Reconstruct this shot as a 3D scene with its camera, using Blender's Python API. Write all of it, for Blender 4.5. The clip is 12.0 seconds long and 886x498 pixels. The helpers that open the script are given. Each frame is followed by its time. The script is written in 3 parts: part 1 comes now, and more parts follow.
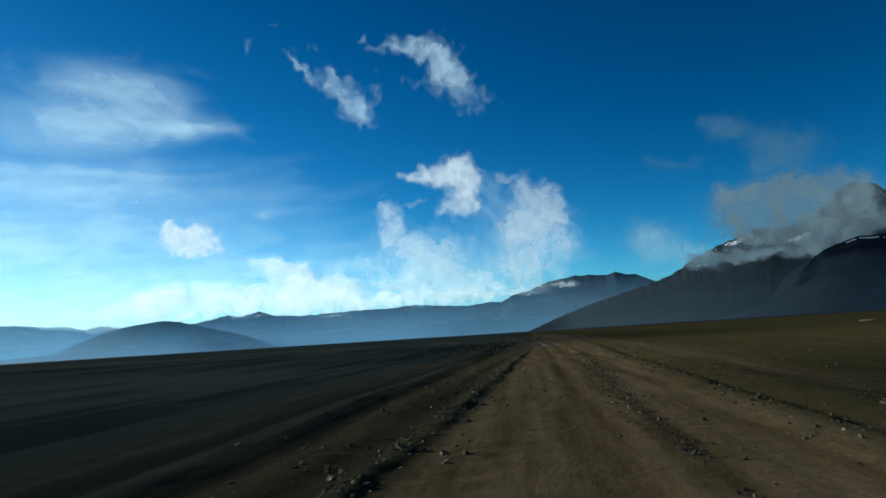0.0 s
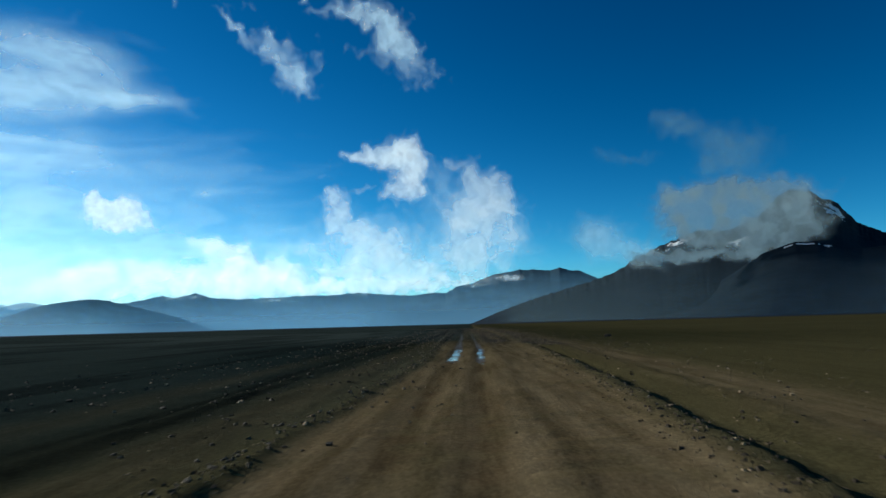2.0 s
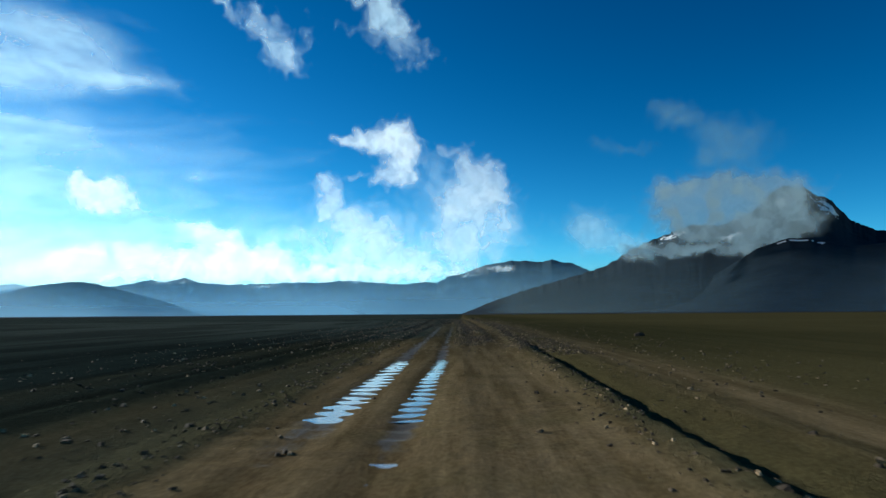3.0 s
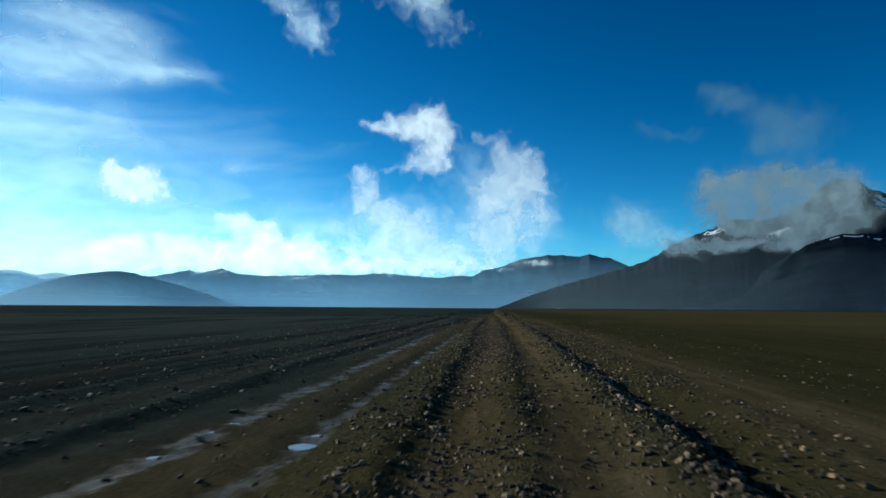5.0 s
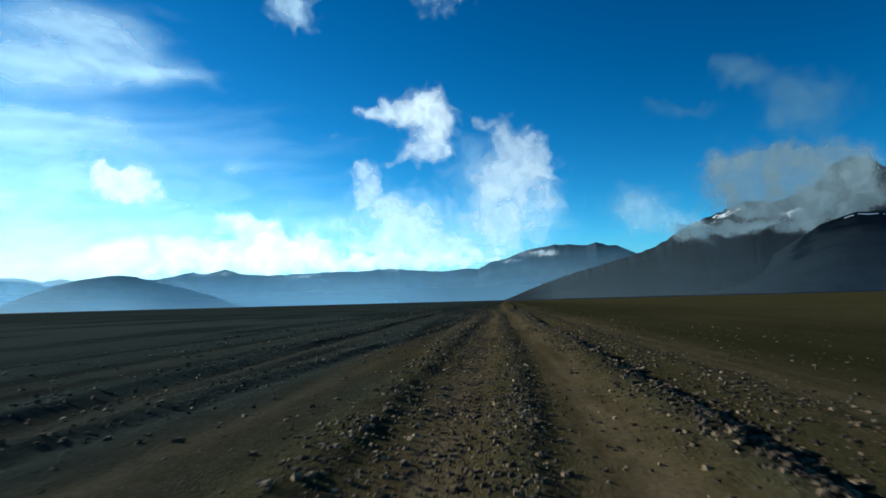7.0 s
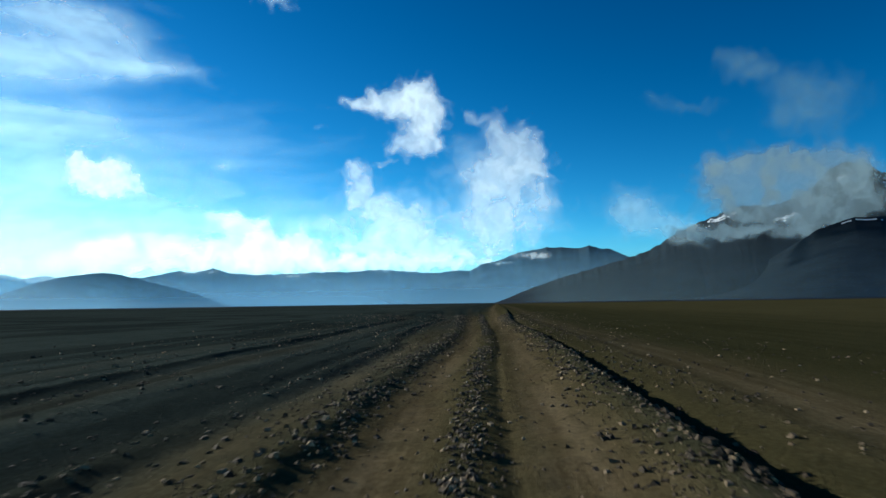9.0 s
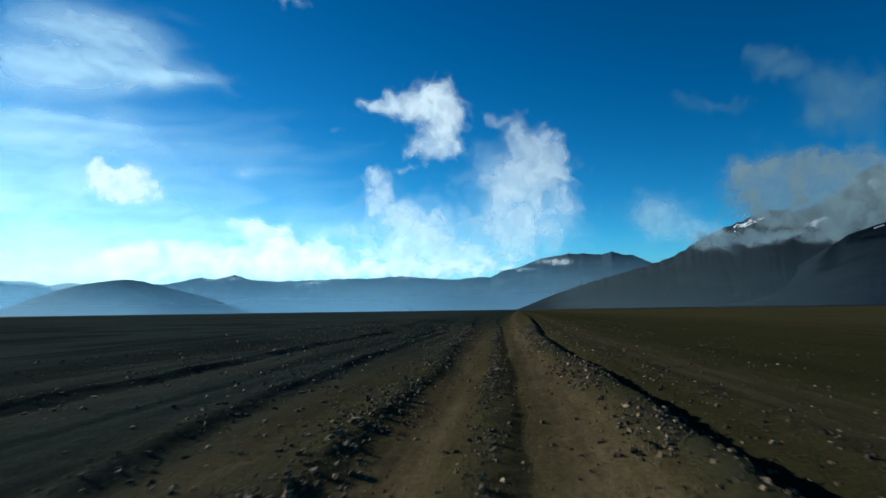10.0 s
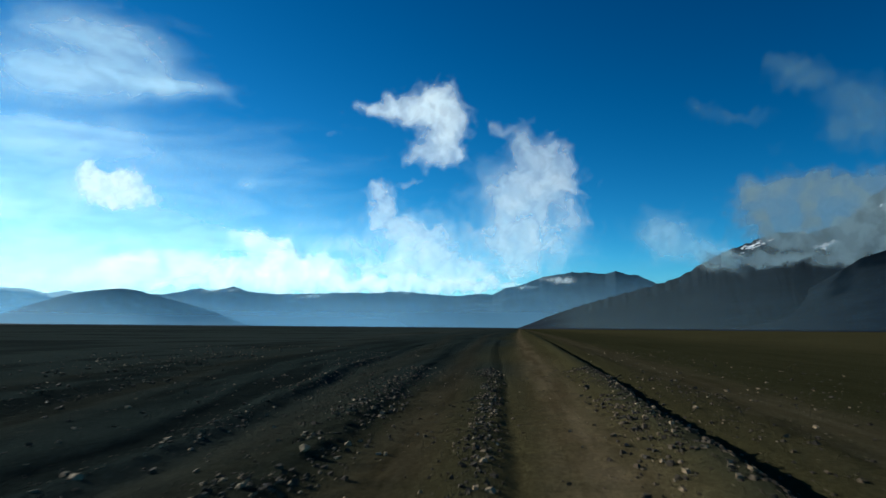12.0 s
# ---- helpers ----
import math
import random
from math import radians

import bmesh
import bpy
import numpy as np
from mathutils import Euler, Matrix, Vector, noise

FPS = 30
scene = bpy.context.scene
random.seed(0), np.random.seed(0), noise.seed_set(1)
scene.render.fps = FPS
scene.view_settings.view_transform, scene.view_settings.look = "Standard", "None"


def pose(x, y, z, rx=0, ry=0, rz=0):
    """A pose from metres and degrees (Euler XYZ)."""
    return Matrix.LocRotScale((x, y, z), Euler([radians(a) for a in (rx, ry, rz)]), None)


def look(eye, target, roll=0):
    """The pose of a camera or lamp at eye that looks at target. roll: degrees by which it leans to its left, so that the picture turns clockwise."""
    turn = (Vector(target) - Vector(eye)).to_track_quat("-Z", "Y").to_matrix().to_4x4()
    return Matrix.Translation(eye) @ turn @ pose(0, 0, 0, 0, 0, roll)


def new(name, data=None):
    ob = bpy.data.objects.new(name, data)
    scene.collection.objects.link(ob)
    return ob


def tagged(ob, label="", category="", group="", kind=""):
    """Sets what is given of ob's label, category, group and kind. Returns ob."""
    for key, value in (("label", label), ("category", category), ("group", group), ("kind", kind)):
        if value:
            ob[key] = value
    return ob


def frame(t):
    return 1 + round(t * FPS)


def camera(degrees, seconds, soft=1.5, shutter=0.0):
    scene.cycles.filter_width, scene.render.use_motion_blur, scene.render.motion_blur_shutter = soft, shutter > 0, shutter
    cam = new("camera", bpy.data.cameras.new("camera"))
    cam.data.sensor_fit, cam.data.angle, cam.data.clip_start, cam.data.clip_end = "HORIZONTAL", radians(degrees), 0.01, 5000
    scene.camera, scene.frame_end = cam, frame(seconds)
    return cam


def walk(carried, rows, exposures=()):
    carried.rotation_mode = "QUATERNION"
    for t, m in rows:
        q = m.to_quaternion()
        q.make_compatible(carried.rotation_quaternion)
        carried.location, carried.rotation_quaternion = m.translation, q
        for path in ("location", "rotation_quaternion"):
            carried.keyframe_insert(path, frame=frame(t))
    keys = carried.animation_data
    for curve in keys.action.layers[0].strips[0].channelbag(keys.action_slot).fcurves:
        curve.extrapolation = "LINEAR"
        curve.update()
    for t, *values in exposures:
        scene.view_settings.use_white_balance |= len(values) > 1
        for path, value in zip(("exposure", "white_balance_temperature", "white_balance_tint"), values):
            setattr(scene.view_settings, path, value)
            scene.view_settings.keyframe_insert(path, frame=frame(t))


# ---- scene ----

# ---- camera and its drive ----
EYE = 1.7
cam = camera(66.2, 12.0, soft=1.5, shutter=0.12)
ROWS = [
    (0.0, 0.00, 0.00, 6.69, 7.37, 3.57),
    (0.5, 0.57, 11.40, 5.20, 5.52, 2.20),
    (1.0, 1.16, 22.75, 3.95, 5.90, 1.92),
    (1.5, 1.88, 33.98, 2.19, 6.52, 0.92),
    (2.0, 2.58, 45.19, 2.25, 6.35, 1.56),
    (2.5, 3.31, 56.20, 1.45, 5.94, 1.11),
    (3.0, 3.89, 67.15, 1.62, 5.48, 0.44),
    (5.0, 5.23, 111.81, 4.67, 4.97, -0.41),
    (5.5, 5.39, 123.12, 5.46, 4.79, 0.73),
    (6.0, 5.29, 134.50, 5.31, 4.80, 0.11),
    (6.5, 5.25, 145.83, 5.18, 4.60, 1.30),
    (8.5, 5.26, 191.03, 5.11, 4.36, 1.69),
    (9.0, 5.36, 202.20, 4.47, 4.61, 0.85),
    (9.5, 5.41, 213.44, 5.00, 4.88, 0.57),
    (10.0, 5.32, 224.91, 6.23, 5.20, 0.80),
    (10.5, 4.93, 236.65, 6.52, 5.44, 0.29),
    (11.0, 4.57, 248.40, 6.10, 5.40, 1.07),
    (11.5, 4.34, 260.10, 6.51, 5.96, 0.51),
    (12.0, 4.11, 271.80, 6.46, 6.59, -0.48),
]
EXPOSURES = [(t, stops + 0.45, 5700, 3) for t, stops in ((0.0, -0.45), (0.5, -0.1), (1.0, 0.1), (1.5, 0.1), (2.0, -0.3), (2.5, -0.05), (3.0, 0.0), (5.0, -0.1), (6.0, -0.25), (6.5, 0.05), (8.5, 0.05), (9.0, 0.05), (9.5, -0.2), (10.0, -0.15), (10.5, -0.2), (11.0, -0.05), (11.5, -0.08), (12.0, -0.2))]
walk(cam, [(t, pose(x, y, EYE, 90 + pitch, 0, yaw) @ pose(0, 0, 0, 0, 0, -lean)) for t, x, y, yaw, pitch, lean in ROWS], EXPOSURES)

# ---- sky and sun ----
SUN_AZ, SUN_EL = -66.0, 18.0      # degrees from straight ahead (left is minus), and above the horizon
world = bpy.data.worlds.new("world")
scene.world = world
world.use_nodes = True
wn, wl = world.node_tree.nodes, world.node_tree.links
sky = wn.new("ShaderNodeTexSky")
sky.sky_type, sky.sun_disc = "NISHITA", False
sky.sun_elevation, sky.sun_rotation = radians(SUN_EL), radians(SUN_AZ)
sky.altitude, sky.air_density, sky.dust_density, sky.ozone_density = 3800, 1.0, 1.4, 1.0
bands = wn.new("ShaderNodeSeparateColor")
deep = wn.new("ShaderNodeCombineColor")
wl.new(sky.outputs[0], bands.inputs[0])
for k, (gain, power) in enumerate(((0.095, 2.5), (0.47, 1.74), (0.59, 1.58))):
    curve = wn.new("ShaderNodeMath")
    curve.operation, curve.inputs[1].default_value = "POWER", power
    level = wn.new("ShaderNodeMath")
    level.operation, level.inputs[1].default_value = "MULTIPLY", gain
    wl.new(bands.outputs[k], curve.inputs[0])
    wl.new(curve.outputs[0], level.inputs[0])
    wl.new(level.outputs[0], deep.inputs[k])
wl.new(deep.outputs[0], wn["Background"].inputs["Color"])
wn["Background"].inputs["Strength"].default_value = 0.061


def heading(az, el):
    a, e = radians(az), radians(el)
    return Vector((math.sin(a) * math.cos(e), math.cos(a) * math.cos(e), math.sin(e)))


sun = new("sun", bpy.data.lights.new("sun", "SUN"))
sun.data.energy, sun.data.angle, sun.data.color = 5.0, radians(0.6), (1.0, 0.91, 0.77)
sun.matrix_world = look(heading(SUN_AZ, SUN_EL) * 300, (0, 0, 0))


# ---- small numeric helpers ----
def lattice(ix, iy, seed):
    h = (ix.astype(np.int64) * 374761393 + iy.astype(np.int64) * 668265263 + seed * 1274126177) & 0x7FFFFFFF
    h = ((h ^ (h >> 13)) * 1103515245) & 0x7FFFFFFF
    h = ((h ^ (h >> 11)) * 12345701) & 0x7FFFFFFF
    return ((h ^ (h >> 15)) & 0xFFFF) / 65535.0


def value_noise(x, y, seed=0):
    ix, iy = np.floor(x), np.floor(y)
    fx, fy = x - ix, y - iy
    fx, fy = fx * fx * (3 - 2 * fx), fy * fy * (3 - 2 * fy)
    a, b = lattice(ix, iy, seed), lattice(ix + 1, iy, seed)
    c, d = lattice(ix, iy + 1, seed), lattice(ix + 1, iy + 1, seed)
    return (a * (1 - fx) + b * fx) * (1 - fy) + (c * (1 - fx) + d * fx) * fy


def fbm(x, y, octaves=4, seed=0, gain=0.5):
    total, amp, norm = 0.0, 1.0, 0.0
    for o in range(octaves):
        total = total + amp * value_noise(x * 2 ** o + 17.3 * o, y * 2 ** o - 9.1 * o, seed + o)
        norm, amp = norm + amp, amp * gain
    return total / norm


def swirl(x, y, octaves=5, seed=0, gain=0.5):
    """Gradient noise of several sizes, about -1 to 1."""
    total, amp = 0.0, 1.0
    for o in range(octaves):
        c, k = math.cos(0.7 * o), math.sin(0.7 * o)
        px, py = (x * c - y * k) * 2 ** o + 13.7 * o, (x * k + y * c) * 2 ** o - 5.3 * o
        ix, iy = np.floor(px), np.floor(py)
        fx, fy = px - ix, py - iy
        corner = []
        for dx in (0, 1):
            for dy in (0, 1):
                turn = 6.2832 * lattice(ix + dx, iy + dy, seed + o)
                corner.append(np.cos(turn) * (fx - dx) + np.sin(turn) * (fy - dy))
        ux, uy = fx ** 3 * (fx * (6 * fx - 15) + 10), fy ** 3 * (fy * (6 * fy - 15) + 10)
        total = total + amp * ((corner[0] * (1 - uy) + corner[1] * uy) * (1 - ux) + (corner[2] * (1 - uy) + corner[3] * uy) * ux)
        amp = amp * gain
    return total * 1.4


def smooth(a, b, x):
    t = np.clip((x - a) / (b - a), 0, 1)
    return t * t * (3 - 2 * t)


def mesh_from(name, verts, faces, smooth_shade=True):
    """A mesh from arrays of corners and of equal-sided faces."""
    me = bpy.data.meshes.new(name)
    verts, faces = np.asarray(verts, np.float32), np.asarray(faces, np.int32)
    me.vertices.add(len(verts))
    me.vertices.foreach_set("co", verts.ravel())
    n, k = faces.shape
    me.loops.add(n * k)
    me.loops.foreach_set("vertex_index", faces.ravel())
    me.polygons.add(n)
    me.polygons.foreach_set("loop_start", np.arange(0, n * k, k, dtype=np.int32))
    me.polygons.foreach_set("use_smooth", np.full(n, smooth_shade, dtype=bool))
    me.update(calc_edges=True)
    return me


def give(me, name, values):
    me.attributes.new(name, "FLOAT", "POINT").data.foreach_set("value", np.asarray(values, np.float32).ravel())


def grid_faces(rows, cols):
    i = np.arange(rows * cols).reshape(rows, cols)
    return np.stack([i[:-1, :-1], i[:-1, 1:], i[1:, 1:], i[1:, :-1]], -1).reshape(-1, 4)


# ---- materials ----
class Nodes:
    """Short writing for a material's nodes."""

    def __init__(self, name):
        self.mat = bpy.data.materials.new(name)
        self.mat.use_nodes = True
        self.tree = self.mat.node_tree
        self.bsdf = self.tree.nodes["Principled BSDF"]
        self.out = self.tree.nodes["Material Output"]

    def put(self, sock, v):
        if isinstance(v, bpy.types.NodeSocket):
            self.tree.links.new(v, sock)
        elif isinstance(v, tuple) and len(v) == 3 and sock.type == "RGBA":
            sock.default_value = (*v, 1)
        else:
            sock.default_value = v

    def node(self, kind, **inputs):
        n = self.tree.nodes.new(kind)
        for k, v in inputs.items():
            self.put(n.inputs[k], v)
        return n

    def math(self, op, a, b=0.0, clamp=False):
        n = self.tree.nodes.new("ShaderNodeMath")
        n.operation, n.use_clamp = op, clamp
        self.put(n.inputs[0], a)
        self.put(n.inputs[1], b)
        return n.outputs[0]

    def attr(self, name):
        n = self.tree.nodes.new("ShaderNodeAttribute")
        n.attribute_name = name
        return n.outputs["Fac"]

    def where(self, sx=1.0, sy=1.0, sz=1.0):
        g = self.tree.nodes.new("ShaderNodeNewGeometry")
        m = self.tree.nodes.new("ShaderNodeMapping")
        m.inputs["Scale"].default_value = (sx, sy, sz)
        self.tree.links.new(g.outputs["Position"], m.inputs["Vector"])
        return m.outputs[0]

    def noise(self, vec, scale, detail=5.0, rough=0.55, warp=0.0):
        n = self.node("ShaderNodeTexNoise", Vector=vec, Scale=scale, Detail=detail, Roughness=rough, Distortion=warp)
        return n.outputs["Fac"]

    def remap(self, v, a, b, c=0.0, d=1.0, soft=True):
        n = self.tree.nodes.new("ShaderNodeMapRange")
        n.interpolation_type = "SMOOTHSTEP" if soft else "LINEAR"
        for k, x in zip(("Value", "From Min", "From Max", "To Min", "To Max"), (v, a, b, c, d)):
            self.put(n.inputs[k], x)
        return n.outputs[0]

    def mix(self, fac, a, b, how="MIX"):
        n = self.tree.nodes.new("ShaderNodeMix")
        n.data_type, n.blend_type = "RGBA", how
        self.put(n.inputs[0], fac)
        self.put(n.inputs[6], a)
        self.put(n.inputs[7], b)
        return n.outputs[2]

    def bump(self, height, strength, distance):
        return self.node("ShaderNodeBump", Height=height, Strength=strength, Distance=distance).outputs[0]


def soil_material():
    m = Nodes("soil")
    p = m.where()
    broad, mid, fine = m.noise(p, 0.05, 4), m.noise(p, 0.8, 6), m.noise(p, 14.0, 6, 0.65)
    grit = m.noise(p, 60.0, 3, 0.7)
    streak = m.noise(m.where(2.2, 0.12, 1.0), 1.0, 5, 0.6)
    packed, east, wet, tone_and_shade = m.attr("packed"), m.attr("east"), m.attr("wet"), m.attr("tone_and_shade")
    dark = m.mix(mid, (0.039, 0.052, 0.046), (0.074, 0.089, 0.076))
    ochre = m.mix(broad, (0.078, 0.067, 0.028), (0.117, 0.099, 0.045))
    field = m.mix(east, dark, ochre)
    # Darker bands: random streaks, stronger in the furrow troughs.
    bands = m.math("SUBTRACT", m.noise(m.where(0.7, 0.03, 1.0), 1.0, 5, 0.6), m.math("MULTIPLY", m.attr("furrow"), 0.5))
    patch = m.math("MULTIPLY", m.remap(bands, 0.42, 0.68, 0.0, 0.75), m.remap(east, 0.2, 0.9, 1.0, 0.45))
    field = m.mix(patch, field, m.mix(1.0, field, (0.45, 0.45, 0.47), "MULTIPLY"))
    pressed = m.attr("pressed")
    track = m.mix(m.remap(streak, 0.3, 0.7), (0.115, 0.083, 0.041), (0.218, 0.162, 0.088))
    track = m.mix(m.math("MULTIPLY", pressed, m.remap(mid, 0.3, 0.6, 0.35, 0.8)), track, m.mix(1.0, track, (0.50, 0.46, 0.42), "MULTIPLY"))
    col = m.mix(m.math("MULTIPLY", packed, m.remap(mid, 0.25, 0.6, 0.55, 1.0)), field, track)
    col = m.mix(m.remap(fine, 0.35, 0.7), m.mix(1.0, col, (0.62, 0.61, 0.60), "MULTIPLY"), col)
    # Darkens the soil by region, with the berm's shade painted in.
    col = m.mix(m.math("MULTIPLY", tone_and_shade, 0.83), col, m.mix(1.0, col, (0.285, 0.345, 0.365), "MULTIPLY"))
    pebble = m.remap(grit, 0.62, 0.72)
    col = m.mix(m.math("MULTIPLY", pebble, 0.6), col, m.mix(1.0, col, (2.6, 2.5, 2.3), "MULTIPLY"))
    damp = m.remap(m.math("ADD", wet, m.math("MULTIPLY", m.math("SUBTRACT", m.noise(m.where(1.0, 0.5, 1.0), 2.2, 6, 0.65), 0.5), 1.6)), 0.45, 0.9)
    col = m.mix(m.math("MULTIPLY", damp, 0.5), col, (0.062, 0.057, 0.050))
    m.put(m.bsdf.inputs["Base Color"], col)
    m.put(m.bsdf.inputs["Roughness"], m.remap(damp, 0, 1, 0.95, 0.55))
    m.put(m.bsdf.inputs["Specular IOR Level"], m.remap(damp, 0, 1, 0.0, 0.13))
    cells = m.node("ShaderNodeTexVoronoi", Vector=p, Scale=22.0).outputs["Distance"]
    h = m.math("ADD", m.math("MULTIPLY", fine, 0.028), m.math("MULTIPLY", grit, 0.03))
    h = m.math("SUBTRACT", h, m.math("MULTIPLY", cells, m.remap(mid, 0.4, 0.6, 0.006, 0.022)))
    m.put(m.bsdf.inputs["Normal"], m.bump(h, m.math("MULTIPLY", m.remap(packed, 0.2, 0.9, 0.9, 0.5), m.remap(damp, 0, 1, 1.0, 0.35)), 1.0))
    return m.mat


def stone_material():
    m = Nodes("stone")
    r = m.tree.nodes.new("ShaderNodeNewGeometry").outputs["Random Per Island"]
    o = m.tree.nodes.new("ShaderNodeObjectInfo").outputs["Random"]
    pick = m.math("POWER", m.math("FRACT", m.math("ADD", r, o)), 4.5)
    n = m.noise(m.where(), 25.0, 5, 0.6)
    base = m.mix(pick, (0.042, 0.030, 0.018), (0.34, 0.245, 0.145))
    col = m.mix(m.remap(n, 0.3, 0.7), m.mix(1.0, base, (0.6, 0.58, 0.55), "MULTIPLY"), base)
    m.put(m.bsdf.inputs["Base Color"], col)
    m.bsdf.inputs["Roughness"].default_value = 0.9
    m.bsdf.inputs["Specular IOR Level"].default_value = 0.25
    m.put(m.bsdf.inputs["Normal"], m.bump(n, 0.5, 0.02))
    return m.mat


def water_material(name, gloss, sheen_tint):
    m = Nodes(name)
    # Pale base colour paints part of the bright sky's reflection into the water.
    m.bsdf.inputs["Base Color"].default_value = (*sheen_tint, 1)
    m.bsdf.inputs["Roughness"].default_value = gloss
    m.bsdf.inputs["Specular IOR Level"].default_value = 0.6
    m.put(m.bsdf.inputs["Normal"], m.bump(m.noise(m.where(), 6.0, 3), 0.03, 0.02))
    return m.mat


def mountain_material(name, low, high, scale):
    m = Nodes(name)
    p = m.where()
    broad, fine = m.noise(p, 0.0022 * scale, 6, 0.6, 0.6), m.noise(m.where(1, 1, 0.35), 0.012 * scale, 8, 0.62)
    col = m.mix(m.remap(broad, 0.3, 0.7), low, high)
    col = m.mix(m.remap(fine, 0.35, 0.65), m.mix(1.0, col, (0.72, 0.72, 0.74), "MULTIPLY"), col)
    m.put(m.bsdf.inputs["Base Color"], col)
    m.bsdf.inputs["Roughness"].default_value = 0.95
    m.bsdf.inputs["Specular IOR Level"].default_value = 0.1
    m.put(m.bsdf.inputs["Normal"], m.bump(fine, 0.15, 12.0 / scale))
    return m.mat


def snow_material():
    m = Nodes("old_snow")
    n = m.noise(m.where(), 0.05, 5)
    m.put(m.bsdf.inputs["Base Color"], m.mix(n, (0.55, 0.58, 0.62), (0.82, 0.84, 0.86)))
    m.bsdf.inputs["Roughness"].default_value = 0.8
    m.put(m.bsdf.inputs["Normal"], m.bump(n, 0.4, 4.0))
    return m.mat


def cloud_material(name, opacity, tint):
    """Imitates droplets scattering sunlight to all sides by bending the shading normal to the sun; thin where the cloud
    is thin.
    """
    m = Nodes(name)
    a = m.math("MULTIPLY", m.attr("thickness"), opacity, True)
    face, level = (m.tree.nodes.new("ShaderNodeVectorMath") for _ in range(2))
    face.operation, level.operation = "MULTIPLY_ADD", "NORMALIZE"
    m.put(face.inputs[0], m.tree.nodes.new("ShaderNodeNewGeometry").outputs["Normal"])
    face.inputs[1].default_value, face.inputs[2].default_value = (0.35, 0.35, 0.35), heading(SUN_AZ, SUN_EL) * -1.0
    m.put(level.inputs[0], face.outputs[0])
    both = m.tree.nodes.new("ShaderNodeAddShader")
    m.put(both.inputs[0], m.node("ShaderNodeBsdfDiffuse", Color=tint).outputs[0])
    m.put(both.inputs[1], m.node("ShaderNodeBsdfTranslucent", Color=tint, Normal=level.outputs[0]).outputs[0])
    clear = m.node("ShaderNodeBsdfTransparent")
    final = m.node("ShaderNodeMixShader", Fac=a)
    m.put(final.inputs[1], clear.outputs[0])
    m.put(final.inputs[2], both.outputs[0])
    m.put(m.out.inputs["Surface"], final.outputs[0])
    return m.mat


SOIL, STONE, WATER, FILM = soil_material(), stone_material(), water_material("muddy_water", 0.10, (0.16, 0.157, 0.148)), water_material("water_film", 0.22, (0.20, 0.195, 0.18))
# Blue and pale tones of distance haze are put into these rock colours.
HILL_HAZE_BLUE = mountain_material("haze_tinted_hill_rock", (0.036, 0.080, 0.115), (0.060, 0.112, 0.15), 1.0)
HILL_HAZE_PALE = mountain_material("haze_paled_hill_rock", (0.24, 0.31, 0.36), (0.31, 0.38, 0.42), 1.0)
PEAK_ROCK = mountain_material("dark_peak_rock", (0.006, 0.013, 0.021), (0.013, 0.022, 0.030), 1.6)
SNOW = snow_material()
CLOUD_FULL = cloud_material("cumulus", 0.82, (0.455, 0.51, 0.535))
CLOUD_SOFT = cloud_material("soft_cumulus", 0.64, (0.43, 0.485, 0.51))
CLOUD_WISP = cloud_material("wispy_cloud", 0.46, (0.46, 0.59, 0.645))
CLOUD_THIN = cloud_material("thin_cloud", 0.46, (0.070, 0.125, 0.152))
CLOUD_VEIL = cloud_material("cirrus_veil", 0.53, (0.44, 0.575, 0.615))
MIST = cloud_material("mist", 0.95, (0.108, 0.15, 0.172))
CLOUD_FAR = cloud_material("far_cloud", 0.86, (0.58, 0.61, 0.62))
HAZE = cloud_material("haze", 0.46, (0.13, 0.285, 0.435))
# Grey-blue haze tint, laid over the mountain foot to lighten it.
GREY_HAZE = cloud_material("grey_haze", 0.5, (0.08, 0.122, 0.142))

# ---- ground ----
# lines along the drive: where each ridge or rut runs, as (ahead, across)
BERM = [(0, 4.3), (11, 4.6), (25, 4.95), (32, 5.15), (46, 5.5), (62, 6.45), (75, 6.75), (90, 6.9), (115, 7.3), (130, 7.45), (145, 7.65), (160, 7.8), (185, 7.8), (200, 7.5), (226, 7.6), (240, 7.35), (255, 6.8), (270, 6.45), (280, 6.65), (290, 6.8), (302, 7.05), (340, 7.4), (420, 8.0)]
CENTRE = [(0, 3.0), (60, 4.2), (100, 5.3), (130, 5.6), (141, 5.7), (155, 5.4), (178, 5.5), (198, 5.2), (210, 4.95), (222, 4.82), (232, 4.97), (244, 4.65), (267, 3.92), (279, 3.6), (293, 3.2), (321, 2.1), (380, 0.6), (420, -0.5)]
STRIP = [(0, 1.6), (16, 2.1), (42, 3.35), (75, 3.9), (110, 3.9), (135, 3.85), (155, 3.5), (168, 3.2), (200, 3.05), (222, 2.9), (232, 3.1), (246, 2.75), (267, 1.75), (282, 1.2), (292, 0.6), (322, -1.1), (420, -6)]
LEFT_1 = [(0, -2.3), (8, -2.2), (17, -1.75), (30, -1.3), (35, -1.2), (44, -0.9), (60, -0.4), (79, 0.3), (92, -0.2), (120, -0.7), (150, -0.95), (165, -1.1), (180, -0.4), (200, 0.95), (230, 0.95), (237, 0.0), (250, -0.7), (270, -0.8), (282, -1.0), (290, -1.9), (300, -3.1), (340, -6.0), (420, -15)]
LEFT_2 = [(0, -5.5), (9, -5.1), (20, -4.95), (33, -4.3), (60, -3.6), (140, -3.1), (200, -3.6), (210, -4.1), (225, -4.4), (241, -4.75), (252, -5.3), (268, -5.8), (274, -5.7), (282, -6.0), (304, -11), (376, -18), (420, -24)]
WET_1 = [(0, 0.9), (80, 1.6), (92, 1.6), (124, 1.25), (135, 1.2), (155, 0.85), (175, 0.6), (420, -8)]
